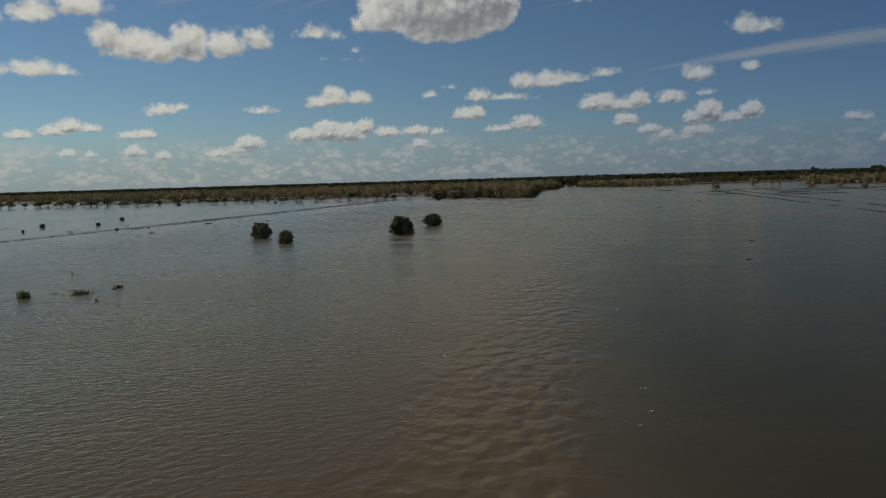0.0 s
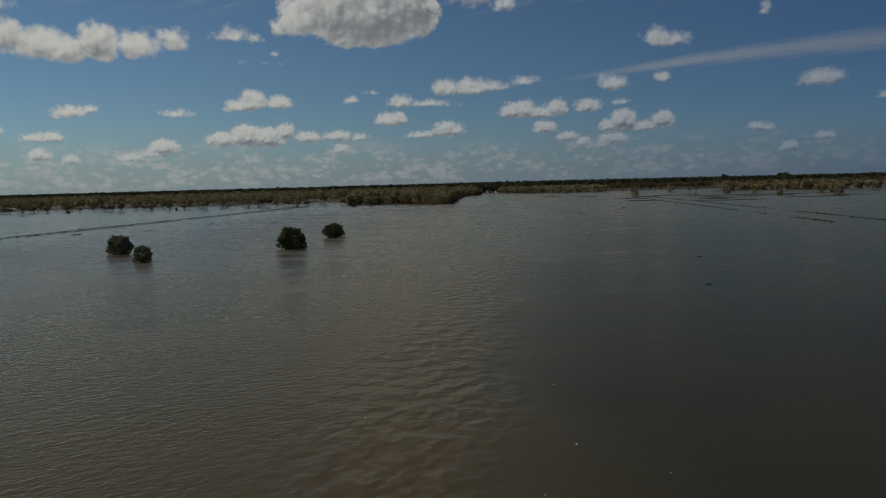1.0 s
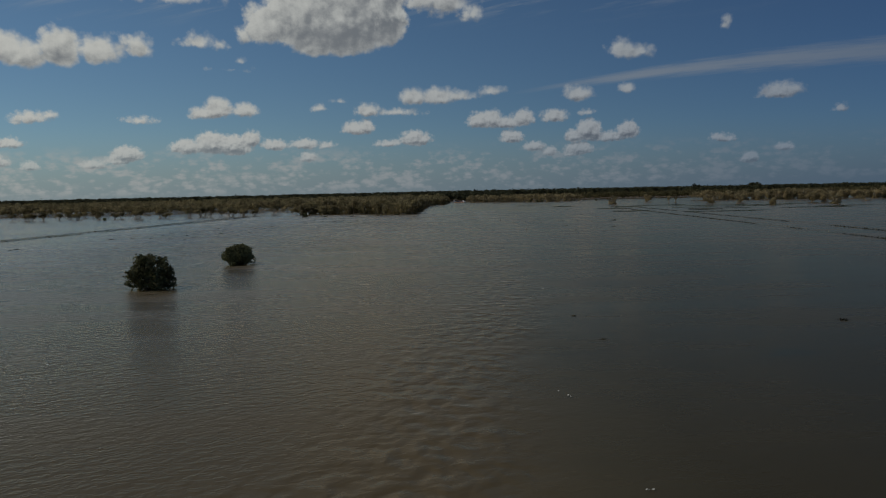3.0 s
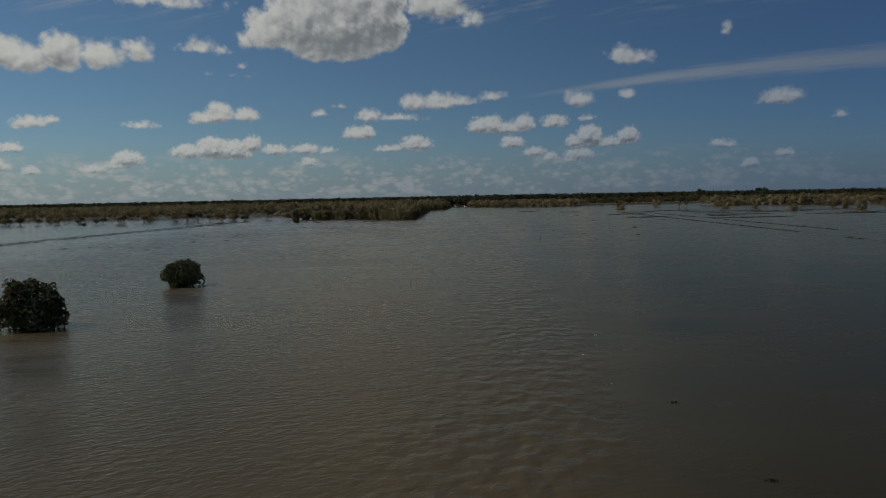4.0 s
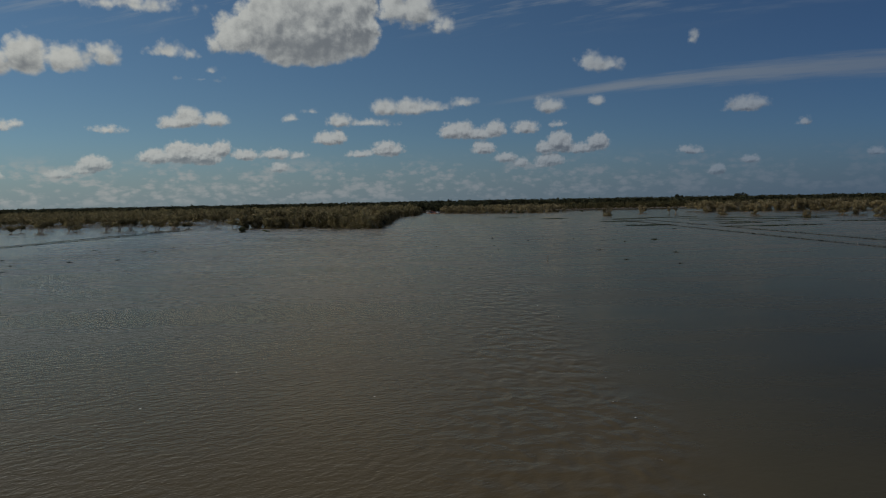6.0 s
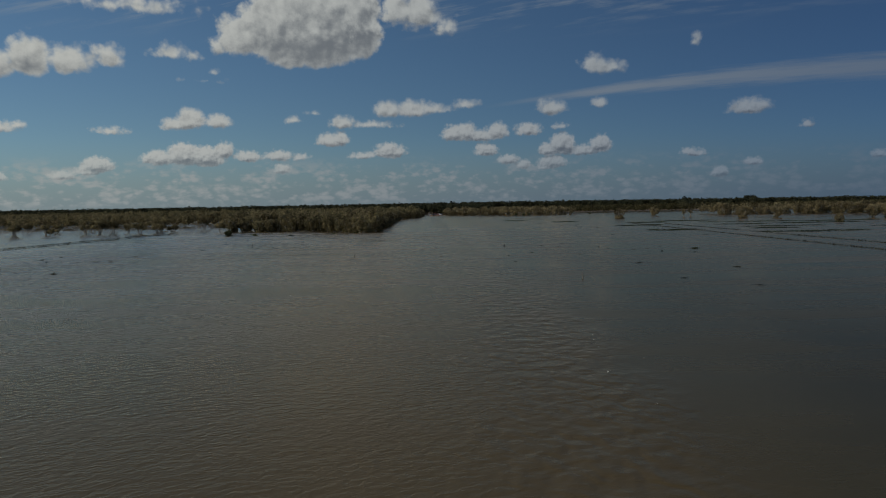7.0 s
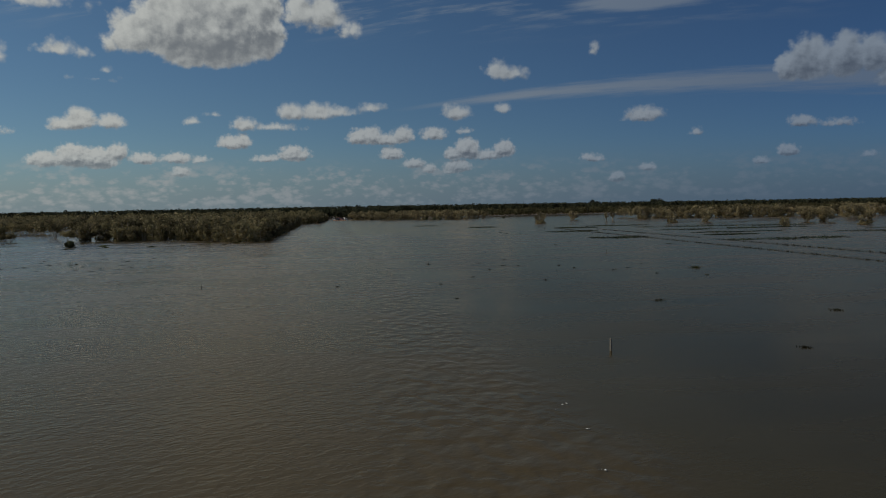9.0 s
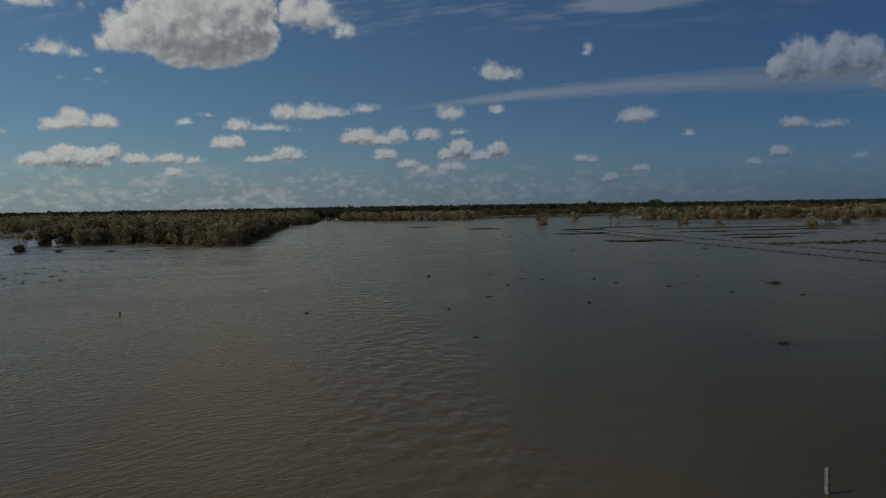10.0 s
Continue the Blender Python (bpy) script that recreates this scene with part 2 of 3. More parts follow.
def surface(name, dark, light, scale=8.0, rough=0.8, bump=0.3, dist=0.02, metal=0.0, spec=0.3):
    """A surface that varies between two colours at two scales, with fine relief."""
    m, k, b = material(name)
    p = k.node("ShaderNodeTexCoord").outputs["Object"]
    f = k.math("MULTIPLY_ADD", k.noise(p, scale * 6, 4, 0.6), 0.5, k.math("MULTIPLY", k.noise(p, scale, 4), 0.5))
    k.feed(b.inputs["Base Color"], k.mix(k.ramp(f, 0.32, 0.68), rgb(*dark), rgb(*light)))
    b.inputs["Roughness"].default_value, b.inputs["Metallic"].default_value = rough, metal
    b.inputs["Specular IOR Level"].default_value = spec
    n = k.node("ShaderNodeBump")
    n.inputs["Strength"].default_value, n.inputs["Distance"].default_value = bump, dist
    k.feed(n.inputs["Height"], k.noise(p, scale * 5, 5, 0.6))
    k.feed(b.inputs["Normal"], n.outputs[0])
    return m


def leaves(name, dark, light, dry, shine=0.7):
    """Foliage: each leaf has its own tone, each tree its own cast, some leaves are dry."""
    m, k, b = material(name)
    own = k.node("ShaderNodeNewGeometry").outputs["Random Per Island"]
    tree = k.node("ShaderNodeObjectInfo").outputs["Random"]
    c = k.mix(own, rgb(*dark), rgb(*light))
    c = k.mix(k.math("MULTIPLY", k.ramp(k.math("FRACT", k.math("MULTIPLY", own, 17.3)), 0.55, 1.0), k.math("MULTIPLY_ADD", tree, 0.7, 0.25)), c, rgb(*dry))
    where = k.node("ShaderNodeNewGeometry").outputs["Position"]
    tone = k.ramp(k.noise(k.vec("MULTIPLY", where, (1, 1, 0.4)), 0.20, 3, 0.6), 0.34, 0.66, 0.42, 1.6)
    s = k.node("ShaderNodeVectorMath", operation="SCALE")
    k.feed(s.inputs[0], c)
    k.feed(s.inputs["Scale"], tone)
    c = s.outputs[0]
    k.feed(b.inputs["Base Color"], c)
    b.inputs["Roughness"].default_value = shine
    b.inputs["Specular IOR Level"].default_value = 0.08
    t = k.node("ShaderNodeBsdfTranslucent")
    k.feed(t.inputs[0], c)
    x = k.node("ShaderNodeMixShader")
    x.inputs[0].default_value = 0.36
    k.feed(x.inputs[1], b.outputs[0])
    k.feed(x.inputs[2], t.outputs[0])
    k.feed(m.node_tree.nodes["Material Output"].inputs[0], x.outputs[0])
    return m


def flood_water():
    """Silty flood water: brown where it runs shallow over the road, painted dimmer to the right, ripples in wind-blown
    patches, slick in the lee.
    """
    m, k, b = material("flood_water")
    p = k.node("ShaderNodeTexCoord").outputs["Object"]
    s = k.node("ShaderNodeSeparateXYZ")
    k.feed(s.inputs[0], p)
    y = s.outputs[1]
    x = k.math("MULTIPLY_ADD", k.math("SUBTRACT", k.noise(p, 0.05, 3), 0.5), 14.0, s.outputs[0])
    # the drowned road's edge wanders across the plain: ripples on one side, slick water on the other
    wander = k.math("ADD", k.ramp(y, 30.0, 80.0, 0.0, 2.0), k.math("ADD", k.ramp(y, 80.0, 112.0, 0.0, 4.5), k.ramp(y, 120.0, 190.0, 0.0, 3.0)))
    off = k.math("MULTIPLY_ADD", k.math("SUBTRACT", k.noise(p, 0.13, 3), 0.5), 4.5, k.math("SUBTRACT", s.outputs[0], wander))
    # right of the road: deeper water, plus the dimmer light there put into the colour
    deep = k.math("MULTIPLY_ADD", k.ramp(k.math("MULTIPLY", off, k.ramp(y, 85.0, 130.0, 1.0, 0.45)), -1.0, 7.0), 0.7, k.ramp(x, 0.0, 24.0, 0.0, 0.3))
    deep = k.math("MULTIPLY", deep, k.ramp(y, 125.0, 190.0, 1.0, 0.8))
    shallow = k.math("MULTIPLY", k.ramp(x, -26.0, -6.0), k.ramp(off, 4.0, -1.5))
    silt = k.noise(k.vec("MULTIPLY", p, (1.0, 0.3, 1.0)), 0.035, 4, 0.6)
    c = k.mix(k.ramp(silt, 0.35, 0.65), rgb(0.066, 0.054, 0.029), rgb(0.086, 0.068, 0.036))
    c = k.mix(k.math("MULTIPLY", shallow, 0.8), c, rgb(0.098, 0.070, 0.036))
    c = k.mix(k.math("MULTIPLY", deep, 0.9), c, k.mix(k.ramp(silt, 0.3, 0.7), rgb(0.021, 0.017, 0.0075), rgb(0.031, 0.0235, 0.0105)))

    # dark patches: drowned weed, and at (13.8, 114.5) an underwater shadow painted in
    def weed_shade(cx, cy, w, h):
        d = k.vec("MULTIPLY", k.vec("SUBTRACT", wob, (cx, cy, 0)), (1 / w, 1 / h, 0))
        return k.math("MULTIPLY", k.ramp(k.vec("LENGTH", d), 1.0, 0.45), 0.75)

    wob = k.vec("MULTIPLY_ADD", k.vec("SUBTRACT", k.noise(p, 0.5, 4, 0.65, out="Color"), (0.5, 0.5, 0.5)), (5, 5, 0), k.vec("MULTIPLY", p, (1, 1, 0)))
    for bed in (weed_shade(13.8, 114.5, 3.8, 3.2), weed_shade(16.2, 87, 1.6, 1), weed_shade(18.2, 75, 1.6, 0.9), weed_shade(29.0, 222, 5.0, 2.4), weed_shade(45, 216, 7, 3),
                weed_shade(30, 93.5, 3.0, 1.2)):
        c = k.mix(bed, c, rgb(0.018, 0.024, 0.018))
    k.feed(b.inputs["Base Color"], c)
    b.inputs["Roughness"].default_value = 0.6
    b.inputs["Specular IOR Level"].default_value = 0.0
    # sheltered water by the trees lies smoother than the open flood
    calm = k.math("MAXIMUM", k.ramp(x, -52.0, -95.0), k.ramp(y, 330.0, 430.0))
    # ripples: short crests across the wind, chop over the road's edge, fine wrinkles
    squall = k.ramp(k.noise(k.vec("MULTIPLY", p, (1.0, 0.5, 1.0)), 0.03, 3), 0.35, 0.65, 0.55, 1.0)
    gust = k.math("MULTIPLY", squall, k.ramp(off, 2.5, -1.5, 0.16, 1.0))
    gust = k.math("MULTIPLY", gust, k.ramp(x, -2.0, -22.0, 0.62, 1.0))
    gust = k.math("MULTIPLY", gust, k.math("MULTIPLY_ADD", calm, -0.6, 1.0))
    edge = k.math("MULTIPLY", k.ramp(off, -9.0, -2.5), k.ramp(off, 2.2, -0.8))
    gust = k.math("MULTIPLY", gust, k.math("MULTIPLY_ADD", edge, -0.5, 1.0))
    wind = k.node("ShaderNodeMapping")
    wind.vector_type = "TEXTURE"
    wind.inputs["Rotation"].default_value = (0, 0, radians(28))
    wind.inputs["Scale"].default_value = (1.35, 0.95, 1.0)
    k.feed(wind.inputs["Vector"], p)
    long = k.noise(wind.outputs[0], 0.9, 2, 0.5, 0.3)
    mid = k.noise(wind.outputs[0], 2.7, 2, 0.5, 0.4)
    fine = k.noise(wind.outputs[0], 5.2, 3, 0.6, 0.3)
    lumps = k.noise(k.vec("MULTIPLY", p, (1.0, 0.75, 1.0)), 1.25, 1, 0.4, 0.25)
    h = k.math("MULTIPLY", k.math("MULTIPLY_ADD", long, 0.05, k.math("MULTIPLY_ADD", mid, 0.095, k.math("MULTIPLY", fine, 0.042))), gust)
    h = k.math("ADD", h, k.math("MULTIPLY", k.math("MULTIPLY", lumps, edge), 0.15))
    n = k.node("ShaderNodeBump")
    n.inputs["Strength"].default_value, n.inputs["Distance"].default_value = 1.0, 1.0
    k.feed(n.inputs["Height"], h)
    k.feed(b.inputs["Normal"], n.outputs[0])
    # sky mirrored in the wind-broken surface, in streaks of ruffled and slick water
    streaks = k.noise(k.vec("MULTIPLY", p, (0.35, 1.0, 1.0)), 0.12, 5, 0.7)
    gloss = k.node("ShaderNodeBsdfGlossy")
    # mirror tint turns warmer to the right, standing in for a less blue reflection
    k.feed(gloss.inputs["Color"], k.mix(k.ramp(x, -60.0, 14.0), rgb(0.98, 0.875, 0.75), rgb(1.0, 0.80, 0.58)))
    k.feed(gloss.inputs["Roughness"], k.math("MULTIPLY_ADD", calm, -0.06, k.ramp(streaks, 0.34, 0.66, 0.17, 0.33)))
    k.feed(gloss.inputs["Normal"], n.outputs[0])
    rim = k.node("ShaderNodeFresnel")
    rim.inputs["IOR"].default_value = 1.333
    k.feed(rim.inputs["Normal"], n.outputs[0])
    # reflection weakened on the right to imitate the dimmer light there
    much = k.math("MULTIPLY_ADD", deep, -0.16, 1.0)
    both = k.node("ShaderNodeMixShader")
    k.feed(both.inputs[0], k.math("MULTIPLY", rim.outputs[0], much))
    k.feed(both.inputs[1], b.outputs[0])
    k.feed(both.inputs[2], gloss.outputs[0])
    k.feed(m.node_tree.nodes["Material Output"].inputs[0], both.outputs[0])
    return m


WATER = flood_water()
EARTH = surface("wet_earth", (0.07, 0.05, 0.03), (0.16, 0.11, 0.07), 0.4, 0.9)
GRAVEL = surface("red_road_gravel", (0.22, 0.12, 0.075), (0.36, 0.22, 0.14), 0.6, 0.9)
BARK = surface("dark_bark", (0.05, 0.04, 0.03), (0.13, 0.10, 0.075), 3.0, 0.9)
PAPERBARK = surface("pale_paperbark", (0.30, 0.25, 0.19), (0.58, 0.52, 0.43), 1.5, 0.85)
MANGROVE = leaves("dark_glossy_leaves", (0.055, 0.064, 0.033), (0.165, 0.172, 0.088), (0.22, 0.19, 0.10))
OLIVE = leaves("olive_leaves", (0.100, 0.090, 0.046), (0.262, 0.222, 0.115), (0.35, 0.270, 0.160))
GOLD = leaves("straw_tinged_leaves", (0.138, 0.118, 0.066), (0.330, 0.270, 0.150), (0.40, 0.31, 0.18))
# horizon forest: cloud shade and backlight are put into this darker leaf colour
FOREST = leaves("shaded_forest_leaves", (0.034, 0.039, 0.024), (0.080, 0.083, 0.047), (0.09, 0.08, 0.046))
SHORE = leaves("dull_olive_leaves", (0.050, 0.050, 0.024), (0.125, 0.110, 0.052), (0.17, 0.13, 0.07))
REED = leaves("reed_green", (0.035, 0.050, 0.018), (0.10, 0.115, 0.04), (0.14, 0.11, 0.05))
WEED = leaves("rotting_weed", (0.018, 0.020, 0.011), (0.045, 0.045, 0.022), (0.07, 0.055, 0.03))
DROWNED = leaves("drowned_grass", (0.020, 0.030, 0.014), (0.052, 0.062, 0.026), (0.065, 0.06, 0.03))
# white for foam and for sun glints modelled as flecks
FOAM_GLINT = surface("white_foam_glint", (0.55, 0.54, 0.50), (0.85, 0.84, 0.80), 20.0, 0.6)
TIMBER = surface("weathered_timber", (0.09, 0.08, 0.07), (0.30, 0.27, 0.23), 6.0, 0.9)
WIRE = surface("rusty_wire", (0.05, 0.045, 0.04), (0.12, 0.10, 0.08), 10.0, 0.7, metal=0.3)
PAINT_WHITE = surface("white_paint", (0.68, 0.68, 0.66), (0.80, 0.80, 0.78), 1.2, 0.35, 0.02, spec=0.5)
PAINT_DARK = surface("dark_blue_paint", (0.03, 0.035, 0.05), (0.05, 0.06, 0.08), 1.2, 0.35, 0.02, spec=0.5)
PAINT_RED = surface("red_paint", (0.24, 0.07, 0.055), (0.32, 0.10, 0.08), 1.2, 0.4, 0.02, spec=0.5)
RUBBER = surface("tyre_rubber", (0.015, 0.015, 0.015), (0.035, 0.035, 0.034), 8.0, 0.85)
STEEL = surface("dull_steel", (0.35, 0.35, 0.36), (0.5, 0.5, 0.5), 5.0, 0.4, metal=0.9)
GLASS, _, _b = material("tinted_glass")
_b.inputs["Base Color"].default_value = rgb(0.02, 0.025, 0.03)
_b.inputs["Roughness"].default_value, _b.inputs["IOR"].default_value = 0.05, 1.5

# ---- mesh helpers ----


class Soup:
    """Vertices and faces gathered for one mesh."""

    def __init__(self):
        self.v, self.f, self.n = [], [], 0

    def add(self, verts, faces):
        self.v.append(np.asarray(verts, float).reshape(-1, 3))
        self.f.extend([tuple(int(i) + self.n for i in q) for q in faces])
        self.n += len(self.v[-1])

    def tube(self, pts, radii, sides=6):
        pts = [Vector(p) for p in pts]
        verts, faces = [], []
        for i, p in enumerate(pts):
            d = (pts[min(i + 1, len(pts) - 1)] - pts[max(i - 1, 0)]).normalized()
            a = d.orthogonal().normalized()
            b = d.cross(a)
            for j in range(sides):
                t = 2 * math.pi * j / sides
                verts.append(p + (a * math.cos(t) + b * math.sin(t)) * radii[i])
            if i:
                o = (i - 1) * sides
                faces += [(o + j, o + (j + 1) % sides, o + sides + (j + 1) % sides, o + sides + j) for j in range(sides)]
        faces += [tuple(range(sides))[::-1], tuple(range(len(verts) - sides, len(verts)))]
        self.add(verts, faces)

    def cards(self, centres, normals, length, width, rng, fold=0.0):
        """Pointed leaf-shaped quads at the centres, facing about along the normals."""
        n = len(centres)
        r = rng.normal(size=(n, 3))
        u = np.cross(normals, r)
        u /= np.linalg.norm(u, axis=1)[:, None] + 1e-9
        w = np.cross(normals, u)
        w /= np.linalg.norm(w, axis=1)[:, None] + 1e-9
        s = rng.uniform(0.65, 1.35, (n, 1))
        a, b = u * length * s / 2, w * width * s / 2
        quad = np.stack([centres - a, centres - b + a * 0.1, centres + a, centres + b + a * 0.1], 1).reshape(-1, 3)
        self.add(quad, np.arange(4 * n).reshape(n, 4))

    def box(self, x0, x1, y0, y1, z0, z1):
        v = [(x, y, z) for z in (z0, z1) for x, y in ((x0, y0), (x1, y0), (x1, y1), (x0, y1))]
        self.add(v, [(3, 2, 1, 0), (4, 5, 6, 7), (0, 1, 5, 4), (1, 2, 6, 5), (2, 3, 7, 6), (3, 0, 4, 7)])

    def mesh(self, name, mat, smooth=False):
        me = bpy.data.meshes.new(name)
        me.from_pydata(np.concatenate(self.v).tolist(), [], self.f)
        me.materials.append(mat)
        if smooth:
            me.shade_smooth()
        return me


def bare(name, soup, mat, smooth=False):
    return new(name, soup.mesh(name, mat, smooth))


def part(name, soup, mat, parent, label="", smooth=False):
    ob = bare(name, soup, mat, smooth)
    ob.parent = parent
    return tagged(ob, label)


def thing(name, label, category, group="", at=None):
    ob = new(name)
    ob.empty_display_size = 0.3
    if at is not None:
        ob.matrix_basis = at
    return tagged(ob, label, category, group)


# ---- water and ground ----


def spread(lo, hi, step, far, n=26):
    """Coordinates evenly spaced from lo to hi, then widening out to far on both sides."""
    mid = np.arange(lo, hi + step / 2, step)
    g = np.geomspace(step, far, n)
    return np.concatenate([lo - g[::-1], mid, mid[-1] + g])


def sheet(name, xs, ys, height, mat):
    x, y = np.meshgrid(xs, ys)
    v = np.stack([x, y, height(x, y)], -1).reshape(-1, 3)
    w, h = len(xs), len(ys)
    i = (np.arange(h - 1)[:, None] * w + np.arange(w - 1)[None]).reshape(-1)
    me = bpy.data.meshes.new(name)
    me.from_pydata(v.tolist(), [], np.stack([i, i + 1, i + w + 1, i + w], 1).tolist())
    me.materials.append(mat)
    me.shade_smooth()
    return new(name, me)


def waves(x, y):
    """Low wind waves of many lengths, dying out away from the open water by the road."""
    rng = np.random.default_rng(3)
    z = np.zeros_like(x)
    for i in range(22):
        length = 2.0 * 1.075 ** i
        a = radians(-28 + rng.normal() * 22)
        ph = (x * math.cos(a) + y * math.sin(a)) * 2 * math.pi / length + rng.uniform(0, 6.28)
        mod = 0.6 + 0.4 * np.sin(x * rng.normal() * 0.06 + y * rng.normal() * 0.06 + i)
        z += 0.0004 * length ** 0.6 * mod * np.sin(ph)
    keep = np.clip((70 - np.abs(x)) / 20, 0, 1) * np.clip((262 - y) / 25, 0, 1) * np.clip((y + 4) / 8, 0, 1)
    return z * keep


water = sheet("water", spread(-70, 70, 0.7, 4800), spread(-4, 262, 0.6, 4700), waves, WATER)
tagged(water, "murky grey-brown flood water with low wind ripples", "water", kind="structure")


def land(x, y):
    """Drowned plain with the causeway under the water, dry ground where the road comes out and beyond the trees."""
    bed = -0.7 + 0.12 * np.sin(x * 0.05) * np.cos(y * 0.04)
    way = np.clip(1 - np.abs(x - 9) / 11, 0, 1) * np.clip((y - 738) / 22, 0, 1) * 1.15
    back = np.clip((y - 860) / 60, 0, 1) * 1.2
    return bed + np.maximum(way, back)


ground = sheet("ground", spread(-260, 300, 8, 4600, 22), spread(-20, 1040, 8, 3900, 22), land, EARTH)
tagged(ground, "drowned brown earth plain rising to dry land", "ground", kind="structure")


def road(x, y):
    return 0.0 * x + land(x, y) + 0.06


dry_road = sheet("road", np.arange(3.0, 15.1, 1.5), np.arange(744, 884, 4.0), road, GRAVEL)
tagged(dry_road, "red gravel road coming out of the flood", "road", kind="structure")

# ---- trees ----


def lobed_points(rng, lobes, count):
    """Points near the skins of several ellipsoids, with the outward direction of each."""
    sizes = np.array([l[3] * l[4] for l in lobes])
    pick = rng.choice(len(lobes), count, p=sizes / sizes.sum())
    d = rng.normal(size=(count, 3))
    d /= np.linalg.norm(d, axis=1)[:, None]
    L = np.array(lobes)[pick]
    r = rng.uniform(0.62, 1.14, (count, 1)) ** 0.7
    return L[:, :3] + d * r * L[:, 3:6][:, [0, 0, 1]], d


def bush(rng, w, h, count, leaf, mat, label, name="mangrove_bush", category="bush", group="bushes standing in the flood"):
    """A rounded bush with many stems, leafy down to the water."""
    root = thing(name, label, category, group)
    lobes = [(0, 0, h * 0.42, w * 0.40, h * 0.47, 0)] * 3
    for i in range(26):
        a, e = i * 2.4 + rng.uniform(0, 0.8), rng.uniform(0.03, 0.85)
        rr = w * 0.5 * math.sqrt(max(0.05, 1 - (e - 0.32) ** 2 * 2.3)) * rng.uniform(0.72, 0.9)
        s = rng.uniform(0.08, 0.145) * w
        lobes.append((math.cos(a) * rr, math.sin(a) * rr, h * e, s, s * 0.95, 0))
    stems = Soup()
    for l in lobes[3:]:
        m = (l[0] * 0.4, l[1] * 0.4, l[2] * 0.4)
        stems.tube([(l[0] * 0.1, l[1] * 0.1, -0.7), m, (l[0], l[1], l[2] * 1.05)], [0.06, 0.045, 0.012], 5)
    part("stems", stems, BARK, root)
    c, d = lobed_points(rng, lobes, count)
    ok = c[:, 2] > 0.03
    c, d = c[ok], d[ok]
    s = Soup()
    nrm = d + rng.normal(size=d.shape) * 0.7
    s.cards(c, nrm, leaf, leaf * 0.55, rng)
    part("crown", s, mat, root)
    return root


def paperbark(rng, h, w, count, leaf, mat, label, name, group, bare_base=0.3):
    """A paperbark: several pale leaning stems, forked limbs, an uneven crown in clumps."""
    root = thing(name, label, "tree", group)
    trunk = Soup()
    lobes = []
    for i in range(rng.integers(4, 7)):
        a = i * 1.3 + rng.uniform(0, 0.9)
        lean = rng.uniform(0.12, 0.42) * w
        top = h * rng.uniform(0.72, 0.9)
        x, y = math.cos(a) * lean, math.sin(a) * lean
        trunk.tube([(x * 0.1, y * 0.1, -0.8), (x * 0.45, y * 0.45, top * 0.4), (x * 0.85, y * 0.85, top * 0.75), (x, y, top)],
                   [0.11, 0.085, 0.05, 0.015], 6)
        for j in range(3):
            b = a + rng.normal() * 0.8
            z = h * rng.uniform(bare_base + 0.08, 0.88)
            q = rng.uniform(0.55, 1.0) * w * 0.42 * (0.55 + 0.6 * z / h if z < h * 0.75 else 1.25 - 0.6 * z / h)
            X, Y = math.cos(b) * q, math.sin(b) * q
            s = rng.uniform(0.15, 0.24) * w
            lobes.append((X, Y, min(z, h - s * 0.6), s, s * 0.75, 0))
            trunk.tube([(x * 0.6, y * 0.6, z * 0.62), (X, Y, z)], [0.035, 0.01], 4)
    part("trunk", trunk, PAPERBARK, root)
    c, d = lobed_points(rng, lobes, count)
    c[:, 2] = np.maximum(c[:, 2], 0.08 + 0.25 * rng.random(len(c)))
    s = Soup()
    s.cards(c, d + rng.normal(size=d.shape) * 0.6 + np.array([0, 0, 0.25]), leaf, leaf * 0.5, rng)
    part("crown", s, mat, root)
    return root


def place(x, y, turn=0.0, s=1.0, sz=None):
    return pose(x, y, 0, 0, 0, turn) @ Matrix.Diagonal((s, s, sz or s, 1))


rng = np.random.default_rng(11)

# bushes in the open water
DARK = "dense dark green mangrove bush standing in flood water"
b = bush(rng, 4.1, 3.2, 4200, 0.30, MANGROVE, "large rounded dark green bush standing in the flood")
b.matrix_basis = place(-25.9, 117.5, 20)
b = bush(rng, 3.6, 2.6, 3800, 0.30, MANGROVE, "dark green bush with a looser side, standing in water")
b.matrix_basis = place(-24.7, 140.0, 160)
b = bush(rng, 3.3, 2.8, 3000, 0.30, MANGROVE, DARK)
b.matrix_basis = place(-49.3, 115.5, 75)
b = bush(rng, 2.3, 2.15, 1200, 0.30, MANGROVE, "smaller ragged green bush standing in flood water")
b.matrix_basis = place(-40.1, 102.8, 10)
small = bush(rng, 1.5, 1.1, 700, 0.22, MANGROVE, "small half-drowned dark bush in the flood")
small.matrix_basis = place(-127.3, 164.3, 0)
for x, y, s in ((-115.8, 169.7, 0.8), (-127, 197.5, 1.0), (-118, 146, 0.5), (-96, 147, 0.45), (-59.2, 354.7, 1.6), (-150, 372, 1.2), (-205, 372, 1.3)):
    copy_thing(small, place(x, y, rng.uniform(0, 360), s))

# single paperbarks in open water
LONE = "paperbark trees standing alone in the flood"
LITE = "straw-green paperbark with pale stems standing in water"
kinds = [paperbark(rng, 5.4, 6.4, 2200, 0.48, GOLD, LITE, "paperbark_tree", LONE, -0.08 + 0.04 * i) for i in range(3)]
spots = ((99.6, 504.3, 1.02), (140.6, 578, 0.95), (162, 466, 0.95), (144.2, 461, 0.85), (183.6, 428, 1.05), (188.8, 424.4, 1.05), (171, 382, 0.85), (233, 468, 1.1))
